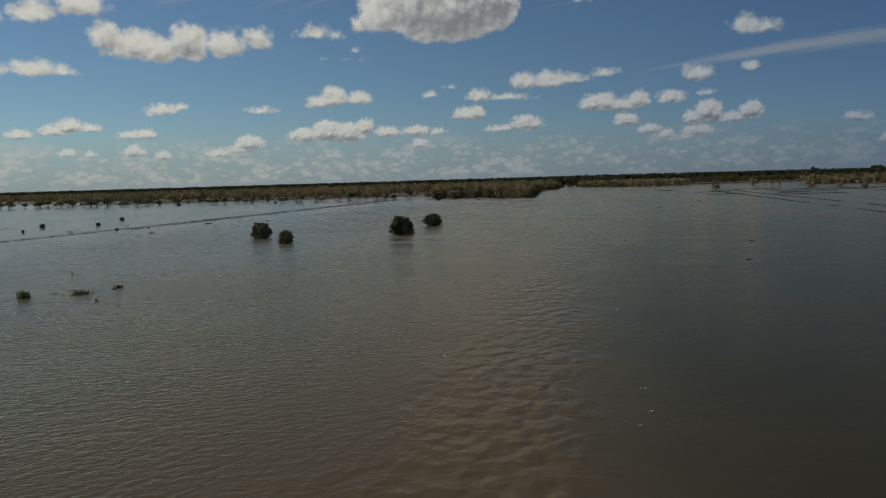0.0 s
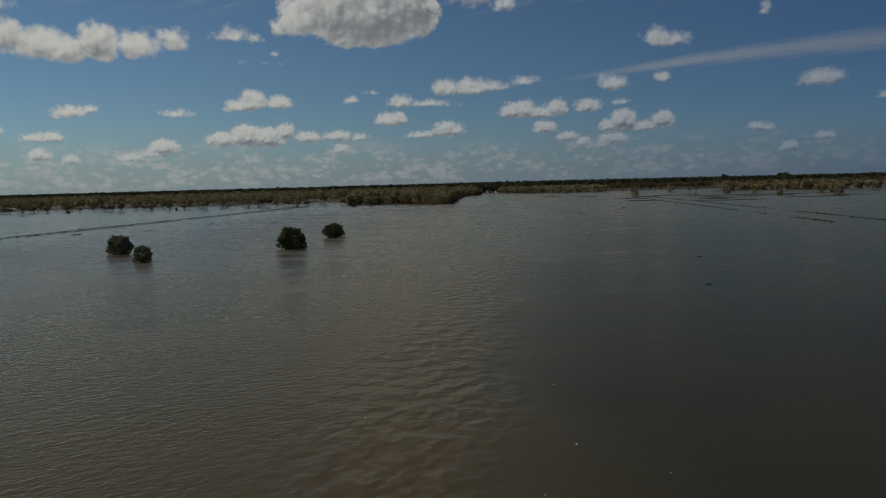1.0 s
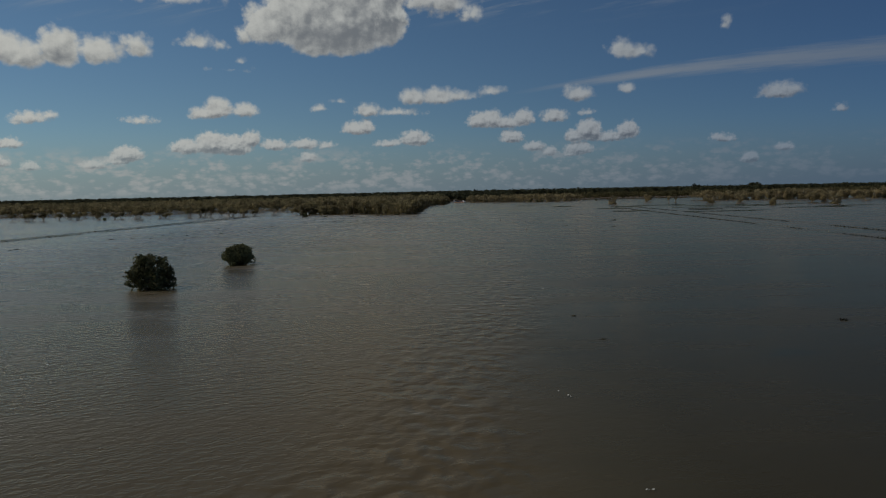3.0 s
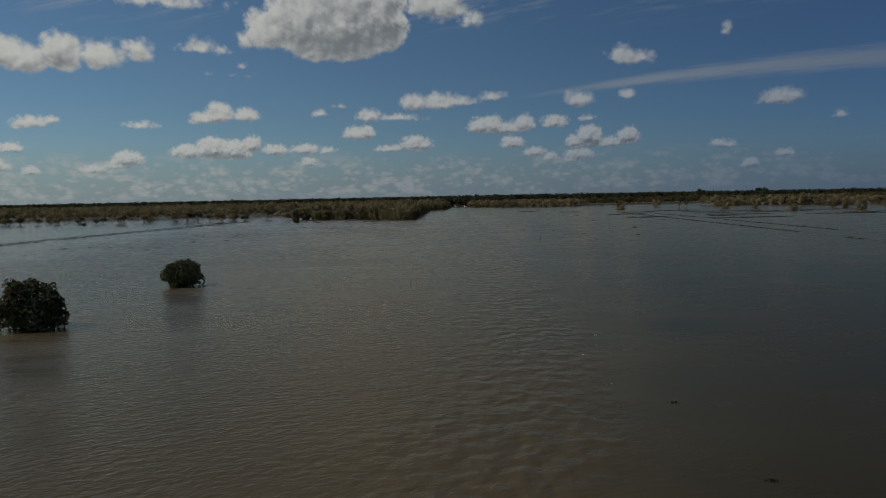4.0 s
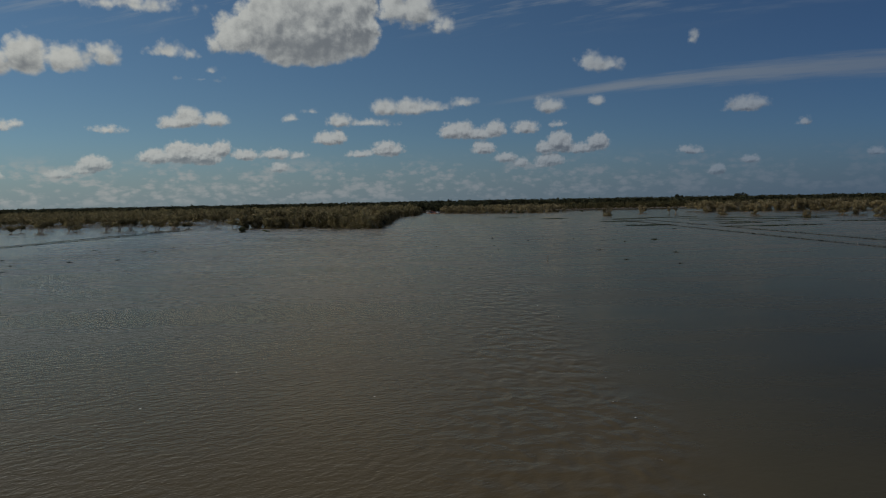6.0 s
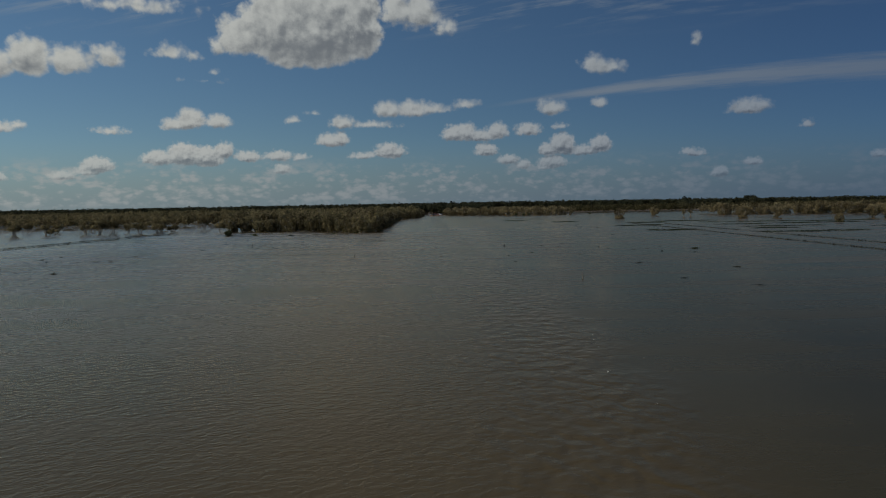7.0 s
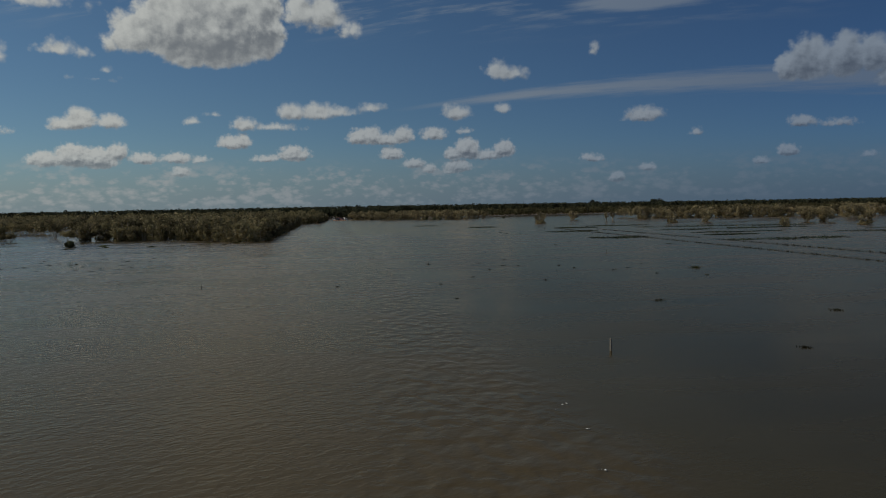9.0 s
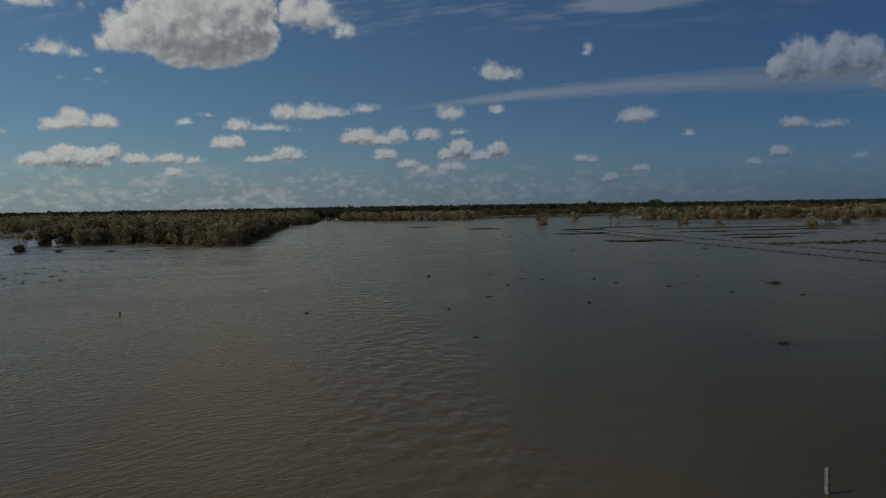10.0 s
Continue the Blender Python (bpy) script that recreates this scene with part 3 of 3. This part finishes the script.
for i, (x, y, s) in enumerate(spots):
    if i < 3:
        kinds[i].matrix_basis = place(x, y, rng.uniform(0, 360), s)
    else:
        copy_thing(kinds[i % 3], place(x, y, rng.uniform(0, 360), s))
thin = paperbark(rng, 4.2, 2.2, 620, 0.4, GOLD, "slender sparse paperbark standing in water", "paperbark_tree", LONE, 0.3)
thin.matrix_basis = place(139, 523)
copy_thing(thin, place(146, 532, 130, 1.2))
copy_thing(thin, place(231.7, 724, 50, 1.3))
b = bush(rng, 3.3, 3.2, 1100, 0.36, GOLD, "low straw-coloured bush standing in water")
b.matrix_basis = place(143.9, 382.9)

# edges of the drowned woods, tree by tree
EDGE_L = "paperbarks along the flooded wood's edge"
EDGE_R = "paperbarks along the far bank"
edge_l = [paperbark(rng, 5.0, 5.0, 1300, 0.46, OLIVE, "olive-green paperbark with bare pale stems in water", "paperbark_tree", EDGE_L, 0.30 + 0.05 * (i % 4)) for i in range(5)]
cape = [paperbark(rng, 5.0, 5.2, 1700, 0.46, OLIVE, "bushy olive paperbark leafing down to the water", "paperbark_tree", EDGE_L, -0.06 + 0.05 * (i % 3)) for i in range(5)]
edge_r = [paperbark(rng, 7.0, 6.6, 1700, 0.58, GOLD, "sunlit straw-coloured paperbark on the far bank", "paperbark_tree", EDGE_R, -0.10 + 0.05 * (i % 4)) for i in range(6)]
used = set()


def stand(pool, x, y, s):
    ob = pool[int(rng.integers(len(pool)))]
    m = place(x, y, rng.uniform(0, 360), s, s * rng.uniform(0.85, 1.15))
    if ob.name in used:
        copy_thing(ob, m)
    else:
        used.add(ob.name)
        ob.matrix_basis = m


def row(pool, x0, y0, x1, y1, gap, deep, s=1.0, skip=()):
    n = max(2, int(math.hypot(x1 - x0, y1 - y0) / gap))
    for i in range(n):
        t = (i + rng.uniform(-0.35, 0.35)) / (n - 1)
        x, y = x0 + (x1 - x0) * t, y0 + (y1 - y0) * t + rng.uniform(0, deep)
        if not any(a < x < c for a, c in skip):
            stand(pool, x, y, s * rng.uniform(0.78, 1.15))


GAP = ((-92, -75),)
row(edge_l, -350, 404, -250, 390, 4.6, 14, 0.95)
row(edge_l, -250, 390, -92, 390, 4.4, 16, 0.95)
row(edge_l, -330, 432, -95, 430, 13.0, 14, 1.0)
row(edge_l, -100, 402, -68, 394, 4.0, 18, 0.95, GAP)
stand(edge_l, -72.0, 392.5, 1.0)
stand(edge_l, -67.0, 395, 0.85)
row(cape, -67, 391, -40, 387, 3.2, 5, 0.95)
row(cape, -40, 385, -18, 359, 2.6, 4, 0.95)
row(cape, -66, 402, -19, 372, 3.2, 7, 1.1)
row(cape, -16, 366, -17, 600, 3.4, 4, 1.0)
row(cape, -19, 610, -7, 645, 3.4, 4, 1.05)
row(cape, -7, 650, -2, 790, 4.2, 4, 1.1)
row(edge_r, 21, 775, 60, 710, 4.0, 5, 0.85)
row(edge_r, 60, 706, 84, 688, 4.0, 5, 0.9)
row(edge_r, 84, 688, 114, 698, 4.2, 6, 0.9)
row(edge_r, 179, 567, 222, 540, 3.4, 4, 0.98)
row(edge_r, 222, 540, 275, 504, 3.6, 4, 1.0)
row(edge_r, 182, 576, 285, 512, 3.6, 8, 1.1)
row(edge_r, 275, 502, 350, 466, 6, 6, 1.0)
for ob in edge_l + cape + edge_r:
    if ob.name not in used:
        ob.matrix_basis = place(-200 + rng.uniform(-60, 60), 425)


def woods(name, label, spots, h, w, cards, mat, seed, leaf=0.15, vary=0.25, lobes=6, base=0.60):
    """Many trees gathered into one object, each a lobed crown of leaf clumps, uneven in size."""
    r = np.random.default_rng(seed)
    n, m = len(spots), cards // lobes
    size = r.uniform(1 - vary, 1 + vary, (n, 1, 1, 1))
    c = r.normal(size=(n, lobes, 1, 3))
    c /= np.linalg.norm(c, axis=3)[..., None]
    c = c * np.array([w * 0.30, w * 0.30, h * 0.24]) * r.uniform(0.6, 1.0, (n, lobes, 1, 1)) + np.array([0, 0, h * base])
    d = r.normal(size=(n, lobes, m, 3))
    d /= np.linalg.norm(d, axis=3)[..., None]
    d[..., 2] = np.where(r.random((n, lobes, m)) < 0.6, np.abs(d[..., 2]), d[..., 2])
    rad = r.uniform(0.18, 0.27, (n, lobes, 1, 1)) * r.uniform(0.75, 1.08, (n, lobes, m, 1))
    at = (c + d * rad * np.array([w, w, h * 0.8])) * size
    at += spots[:, None, None, :]
    s = Soup()
    s.cards(at.reshape(-1, 3), (d + r.normal(size=d.shape) * 0.45 + np.array([0, 0, 0.2])).reshape(-1, 3), w * leaf, w * leaf * 0.6, r)
    return tagged(bare(name, s, mat), label, "woods", kind="stuff")


def scatter(n, x0, x1, y0, y1, keep, r, z=0.0):
    p = np.stack([r.uniform(x0, x1, n), r.uniform(y0, y1, n), np.full(n, z)], 1)
    return p[keep(p[:, 0], p[:, 1])]


def left_wood(x, y):
    inlet = (x > -92) & (x < -74) & (y < 480)
    front = np.where(x < -70, 484, 392 - 0.55 * np.maximum(x + 45, 0)) + 6
    side = np.where(y < 605, -21, np.where(y < 650, -14, -6))
    return (x < side) & (y > front) & ~inlet


near = scatter(4600, -380, -6, 362, 660, left_wood, rng)
woods("drowned_woods", "olive and straw paperbark woods standing in flood water", near, 6.0, 5.6, 96, OLIVE, 5, 0.14, 0.4)
far_l = scatter(5000, -900, -4, 640, 1040, lambda x, y: (x < -6) & (x > -0.85 * y), rng)
woods("olive_woods", "olive paperbark woods stretching back over the plain", far_l, 7.4, 7.4, 48, OLIVE, 6, 0.18, 0.38)


def right_wood(x, y):
    lumps = (x > 20) & (x < 118) & (y > np.maximum(700, 775 - 1.7 * (x - 20)) + 6)
    bank = (x > 180) & (y > 588 - 0.64 * (x - 180)) & (y < 640 - 0.64 * (x - 180))
    return lumps | bank


right = scatter(5200, 18, 480, 380, 900, right_wood, rng)
woods("straw_woods", "straw-tinged paperbark woods along the far bank", right, 7.2, 6.4, 66, GOLD, 7, 0.16, base=0.5)
recess = scatter(1500, 100, 520, 790, 900, lambda x, y: y > 795 - 0.08 * (x - 120), rng)
woods("shore_woods", "dull olive woods on the far shore", recess, 8.0, 6.8, 48, SHORE, 9, 0.18, base=0.46)
dark = np.concatenate([
    scatter(3400, -1000, 1150, 1000, 1040, lambda x, y: y > 0, rng, 0.2),
    scatter(420, -20, 70, 885, 1000, lambda x, y: y > 0, rng, -2.5),
    scatter(2600, -1500, 1600, 1290, 1350, lambda x, y: y > 0, rng, 1.8),
    scatter(2600, -2100, 2300, 1640, 1720, lambda x, y: y > 0, rng, 3.4)])
dark[:, 2] -= np.clip((dark[:, 0] - 100) / 500, 0, 1) * 1.8
woods("forest_belt", "dark green forest belt on the horizon", dark, 14.0, 10.0, 42, FOREST, 8, 0.22, 0.06, 7, 0.56)

# taller trees that stand out of the forest belt
for az, dist, h in ((21.2, 1120, 16.8), (21.7, 1125, 16.0), (17.6, 1200, 16.5)):
    ob = paperbark(rng, h, 12, 700, 1.5, FOREST, "tall dark tree rising out of the forest belt", "forest_tree", "tall trees of the forest belt", 0.35)
    ob.matrix_basis = pose(math.sin(radians(az)) * dist, math.cos(radians(az)) * dist, 0.4)

# low dark bushes added at the far bank in place of unclear dark shapes
for x, y, s in ((70, 694, 1.6), (75, 690, 1.9), (79, 687, 1.6), (126, 690, 1.4)):
    copy_thing(small, place(x, y, rng.uniform(0, 360), s))

# ---- posts and fences ----


def timber_post(x, y, h, r, label, name="guide_post", group="posts standing out of the flood"):
    """A squared, slightly leaning post with a worn top and a bolt."""
    root = thing(name, label, "post", group, pose(x, y, 0, rng.uniform(-2, 2), rng.uniform(-2, 2), rng.uniform(0, 90)))
    s = Soup()
    rings = ((-0.8, 1.05), (0.0, 1.02), (h * 0.55, 0.98), (h - r * 0.5, 0.95), (h, 0.68))
    v = [(cx * r * k + rng.normal() * r * 0.04, cy * r * k + rng.normal() * r * 0.04, z) for z, k in rings
         for cx, cy in ((-1, -0.7), (-0.7, -1), (0.7, -1), (1, -0.7), (1, 0.7), (0.7, 1), (-0.7, 1), (-1, 0.7))]
    f = [(i * 8 + j, i * 8 + (j + 1) % 8, i * 8 + 8 + (j + 1) % 8, i * 8 + 8 + j) for i in range(len(rings) - 1) for j in range(8)]
    s.add(v, f + [tuple(range(32, 40))])
    part("shaft", s, TIMBER, root)
    c = Soup()
    c.tube([(0, -r * 1.12, h * 0.82), (0, -r * 0.9, h * 0.82)], [r * 0.22, r * 0.22], 6)
    part("bolt", c, WIRE, root)
    return root


timber_post(16.14, 204.84, 0.65, 0.05, "weathered grey timber post standing alone in flood water")
timber_post(-10.7, 244.3, 0.42, 0.06, "short dark timber stump post in the flood")
timber_post(15, 268, 0.35, 0.05, "short dark timber stump post in the flood")
timber_post(45, 280, 0.6, 0.04, "thin grey timber post in the flood")
timber_post(-49, 67, 0.38, 0.05, "short dark timber stump post in the flood")


def fence(x0, y0, x1, y1, gap, label, seed):
    """A stock fence nearly drowned: post tops, two wires, and weed caught along them."""
    r = np.random.default_rng(seed)
    root = thing("stock_fence", label, "fence", "stock fences beside the drowned road", pose(x0, y0, 0))
    dx, dy = x1 - x0, y1 - y0
    length = math.hypot(dx, dy)
    ux, uy = dx / length, dy / length
    n = int(length / gap)
    for i in range(n + 1):
        d = i * length / n
        h = r.uniform(0.14, 0.34)
        s = Soup()
        lean = r.normal() * 0.04
        s.tube([(ux * d, uy * d, -0.8), (ux * d + lean, uy * d, h * 0.8), (ux * d + lean, uy * d, h)], [0.06, 0.055, 0.04], 7)
        part("post", s, TIMBER, root)
    for z in (0.26, 0.10):
        s = Soup()
        s.tube([(ux * length * i / 60, uy * length * i / 60, z - 0.04 * math.sin(i * 1.7) ** 2) for i in range(61)], [0.012] * 61, 4)
        part("wire", s, WIRE, root)
    s = Soup()
    c, k = [], 0.0
    while k < length:
        if noise.noise(Vector((k * 0.05, seed * 3.1, 0))) > -0.45:
            m = int(r.integers(1, 4))
            c.append(np.stack([ux * k + r.normal(0, 0.13, m), uy * k + r.normal(0, 0.13, m), r.uniform(0.005, 0.10, m)], 1))
        k += 0.3
    c = np.concatenate(c)
    s.cards(c, r.normal(size=c.shape) + np.array([0, 0, 0.8]), 0.42, 0.10, r)
    part("caught_weed", s, WEED, root, "dark flood weed caught on the wires")
    return root


fence(-98.5, 112, -91, 378, 7.5, "half-drowned timber and wire fence hung with weed", 1)
fence(-94.5, 150, -86, 380, 9.0, "half-drowned timber and wire fence hung with weed", 2)
fence(70.5, 128, 88, 400, 7.5, "half-drowned timber and wire fence hung with weed", 3)
fence(62.0, 150, 80, 420, 9.0, "half-drowned timber and wire fence hung with weed", 4)

# ---- weed and grass in the water ----


def tuft(r, h, w, blades, label, mat=REED):
    root = thing("weed_tuft", label, "weed", "weed tufts in the flood")
    s = Soup()
    for i in range(blades):
        a, l = r.uniform(0, 6.28), r.uniform(0.5, 1.0) * h
        x, y = r.normal(0, w * 0.25), r.normal(0, w * 0.25)
        q = r.uniform(0.2, 0.7) * l
        b = 0.018 + 0.012 * r.random()
        p = [Vector((x, y, -0.05)), Vector((x + math.cos(a) * q * 0.4, y + math.sin(a) * q * 0.4, l * 0.65)),
             Vector((x + math.cos(a) * q, y + math.sin(a) * q, l * r.uniform(0.75, 1.0)))]
        o = Vector((-math.sin(a), math.cos(a), 0)) * b
        s.add([p[0] - o, p[0] + o, p[1] + o, p[1] - o, p[2]], [(0, 1, 2, 3), (3, 2, 4)])
    part("tuft_leaf", s, mat, root)["kind"] = "stuff"
    c = Soup()
    v = r.normal(size=(16, 3)) * np.array([w * 0.35, w * 0.3, 0.01]) + np.array([0, 0, 0.03])
    c.cards(v, r.normal(size=(16, 3)) * 0.3 + np.array([0, 0, 1]), 0.3, 0.1, r)
    part("drift_litter", c, WEED, root)["kind"] = "stuff"
    return root


tufts = [tuft(rng, 0.75, 0.9, 90, "green reed tuft standing out of the flood"),
         tuft(rng, 0.4, 1.6, 110, "low green weed patch in flood water"),
         tuft(rng, 0.3, 0.7, 40, "dark sprig of weed in flood water", WEED),
         tuft(rng, 0.22, 1.1, 50, "dark floating weed raft on flood water", WEED)]
homes = ((-42.6, 52.3), (-39, 54.3), (-38, 58), (-70, 205))
for ob, (x, y) in zip(tufts, homes):
    ob.matrix_basis = place(x, y)


def sprinkle(n, x0, x1, y0, y1, kinds, lo=0.6, hi=1.2):
    for i in range(n):
        copy_thing(tufts[kinds[i % len(kinds)]], place(rng.uniform(x0, x1), rng.uniform(y0, y1), rng.uniform(0, 360), rng.uniform(lo, hi)))


sprinkle(5, -47, -35, 49, 60, (2, 2, 3), 0.3, 0.6)
sprinkle(24, -112, -72, 125, 215, (2, 3, 2, 1), 0.4, 0.9)
sprinkle(10, -72, -45, 195, 235, (3, 2), 0.5, 1.1)
sprinkle(44, -46, -26, 272, 302, (2, 3, 3), 0.25, 0.7)
sprinkle(14, -66, -48, 244, 262, (2, 3), 0.3, 0.8)
sprinkle(12, 8, 48, 236, 275, (2, 3, 2), 0.2, 0.5)
for x, y, kind, s in ((8.1, 98.6, 3, 0.4), (8.4, 91.2, 3, 0.35), (23.0, 95.3, 3, 0.7), (17.7, 74.4, 3, 0.6), (21.3, 82.5, 3, 0.3),
                      (36.1, 214.5, 3, 0.9), (25.9, 203.2, 3, 0.7), (30.1, 195.8, 3, 0.6), (44.1, 249.5, 1, 1.0), (12.3, 229.1, 3, 0.5),
                      (15.0, 267.7, 2, 0.8), (23.9, 261.6, 3, 0.7), (25.6, 260.4, 2, 0.6), (21.0, 256.1, 2, 0.6), (21.9, 267.2, 3, 0.6),
                      (34.4, 250.3, 3, 0.6), (37.1, 244.7, 2, 0.6), (30.6, 259.1, 2, 0.6), (27.2, 223.0, 3, 0.9), (2.6, 242.0, 2, 0.6)):
    copy_thing(tufts[kind], place(x, y, rng.uniform(0, 360), s * 0.75))
sprinkle(20, 45, 82, 300, 430, (2, 3), 0.4, 1.0)
sprinkle(20, -62, -20, 345, 372, (1, 3), 0.6, 1.2)


def foam_glint_flecks(n, seed):
    """Small white flecks on the open water for foam and imitated sun glints, ragged and nearly flat."""
    r = np.random.default_rng(seed)
    s = Soup()
    for i in range(n):
        y = 16 + 190 * r.random()
        x = r.normal(1.0 + 0.05 * y, 0.7) if i % 2 else r.uniform(-30, 6)
        m = int(r.integers(1, 4))
        c = np.stack([x + r.normal(0, 0.07, m), y + r.normal(0, 0.05, m), r.uniform(0.03, 0.06, m)], 1)
        s.cards(c, r.normal(size=c.shape) * 0.25 + np.array([0, 0, 1]), 0.085, 0.05, r)
    return tagged(bare("foam_glint_flecks", s, FOAM_GLINT), "scattered white flecks for foam and sun glints on muddy water", "foam", kind="stuff")


foam_glint_flecks(90, 4)


def grass_mat(cx, cy, w, d, n, seed):
    """A mat of drowned grass whose tips break the surface."""
    r = np.random.default_rng(seed)
    x, y = r.uniform(-1, 1, n), r.uniform(-1, 1, n)
    ragged = np.array([noise.noise(Vector((a * 1.7, b * 3.4, seed))) for a, b in zip(x, y)])
    ok = x * x + y * y + ragged * 2.6 < 0.62
    c = np.stack([x[ok] * w / 2, y[ok] * d / 2, r.uniform(0.005, 0.045, ok.sum())], 1)
    s = Soup()
    s.cards(c, r.normal(size=c.shape) * 0.35 + np.array([0, 0, 1]), 0.6, 0.16, r)
    ob = bare("grass_mat", s, DROWNED)
    ob.location = (cx, cy, 0)
    return tagged(ob, "mat of drowned green grass breaking the surface", "grass", "grass mats in the flood", "stuff")


for i, (x, y, w, d) in enumerate(((74, 383, 15, 12), (70, 334, 13, 8), (97, 309, 26, 8), (109, 436, 24, 12), (125, 405, 36, 12), (112, 376, 28, 9),
                                  (136, 378, 24, 9), (108, 350, 22, 8), (150, 398, 26, 12), (140, 335, 24, 8), (88, 420, 16, 12),
                                  (98, 335, 12, 5), (62, 455, 12, 10), (45, 500, 11, 12), (160, 350, 20, 8))):
    grass_mat(x, y, w * 1.1, d * 1.3, 2200, i + 20)

# ---- vehicles where the road comes out of the water ----


def car(label, paint, length, width, height, at, tray=False):
    """A four-wheel-drive: bevelled body, cabin with separate panes, four wheels."""
    root = thing("parked_utility" if tray else "parked_car", label, "car", "vehicles at the water's edge", at)
    L, W, H = length / 2, width / 2, height
    back = 0.1 * L if tray else -0.95 * L
    prof = [(L, 0.45), (L, 0.95), (0.5 * L, 1.08), (-L, 1.08), (-L, 0.45)]
    s = Soup()

    def slab(soup, outline, w0, w1):
        n = len(outline)
        v = [(y * w, x, z) for y in (-1, 1) for (x, z), w in zip(outline, (w0 if z < 1.2 else w1 for _, z in outline))]
        soup.add(v, [tuple(range(n))[::-1], tuple(range(n, 2 * n))] + [(i, (i + 1) % n, n + (i + 1) % n, n + i) for i in range(n)])

    slab(s, prof, W, W)
    part("body", s, paint, root)
    s = Soup()
    slab(s, [(0.45 * L, 1.08), (0.15 * L, H - 0.06), (0.05 * L, H), (back + 0.1, H), (back, 1.08)], W * 0.96, W * 0.82)
    part("cabin", s, paint, root)
    s = Soup()
    z0, z1 = 1.14, H - 0.1
    s.add([(-W * 0.8, 0.432 * L, z0), (W * 0.8, 0.432 * L, z0), (W * 0.74, 0.18 * L, z1), (-W * 0.74, 0.18 * L, z1)], [(0, 1, 2, 3)])
    s.v[-1] += np.array([0, 0.03, 0.015])
    part("windscreen", s, GLASS, root)
    for side in (-1, 1):
        s = Soup()
        s.add([(side * (W * 0.96 - 0.02), back + 0.2, z0), (side * (W * 0.96 - 0.02), 0.3 * L, z0), (side * (W * 0.82 + 0.02), 0.1 * L, z1), (side * (W * 0.82 + 0.02), back + 0.3, z1)], [(0, 1, 2, 3)])
        part("side_window", s, GLASS, root)
        s = Soup()
        s.tube([(side * W * 0.75, L - 0.02, 0.85), (side * W * 0.75, L + 0.03, 0.85)], [0.1, 0.09], 10)
        part("headlight", s, STEEL, root, "round clear headlight")
        for y in (0.62 * L, -0.62 * L):
            t = Soup()
            t.tube([(side * (W - 0.24), y, 0.38), (side * (W - 0.21), y, 0.38), (side * (W - 0.02), y, 0.38), (side * (W + 0.01), y, 0.38)], [0.33, 0.38, 0.38, 0.33], 16)
            wheel = part("tyre", t, RUBBER, root)
            q = Soup()
            q.tube([(side * (W - 0.05), y, 0.38), (side * (W + 0.02), y, 0.38)], [0.21, 0.18], 12)
            part("rim", q, STEEL, wheel)
    s = Soup()
    s.box(-W, W, L, L + 0.12, 0.42, 0.62)
    part("bumper", s, STEEL, root)
    if tray:
        s = Soup()
        s.box(-W, W, -L - 0.05, 0.05 * L, 1.09, 1.14)
        for x in (-W, W - 0.05):
            s.box(x, x + 0.05, -L, 0.02 * L, 1.145, 1.4)
        part("tray", s, STEEL, root)
    return root


def on_road(x, y, turn):
    return pose(x, y, float(road(np.array(x), np.array(y))), 0, 0, turn)


car("white four-wheel-drive wagon parked on the gravel road", PAINT_WHITE, 4.8, 1.95, 1.95, on_road(4.5, 782, 172))
car("dark blue utility with a tray at the water's edge", PAINT_DARK, 5.0, 1.9, 1.8, on_road(7.6, 758, 160), True)
car("red utility with a steel tray on the road", PAINT_RED, 5.0, 1.9, 1.8, on_road(11.5, 766, 185), True)
car("white van-like wagon parked beside the road", PAINT_WHITE, 5.0, 2.0, 2.2, on_road(14.2, 800, 200))
car("red wagon parked up the gravel road", PAINT_RED, 4.7, 1.9, 1.85, on_road(9.5, 806, 178))
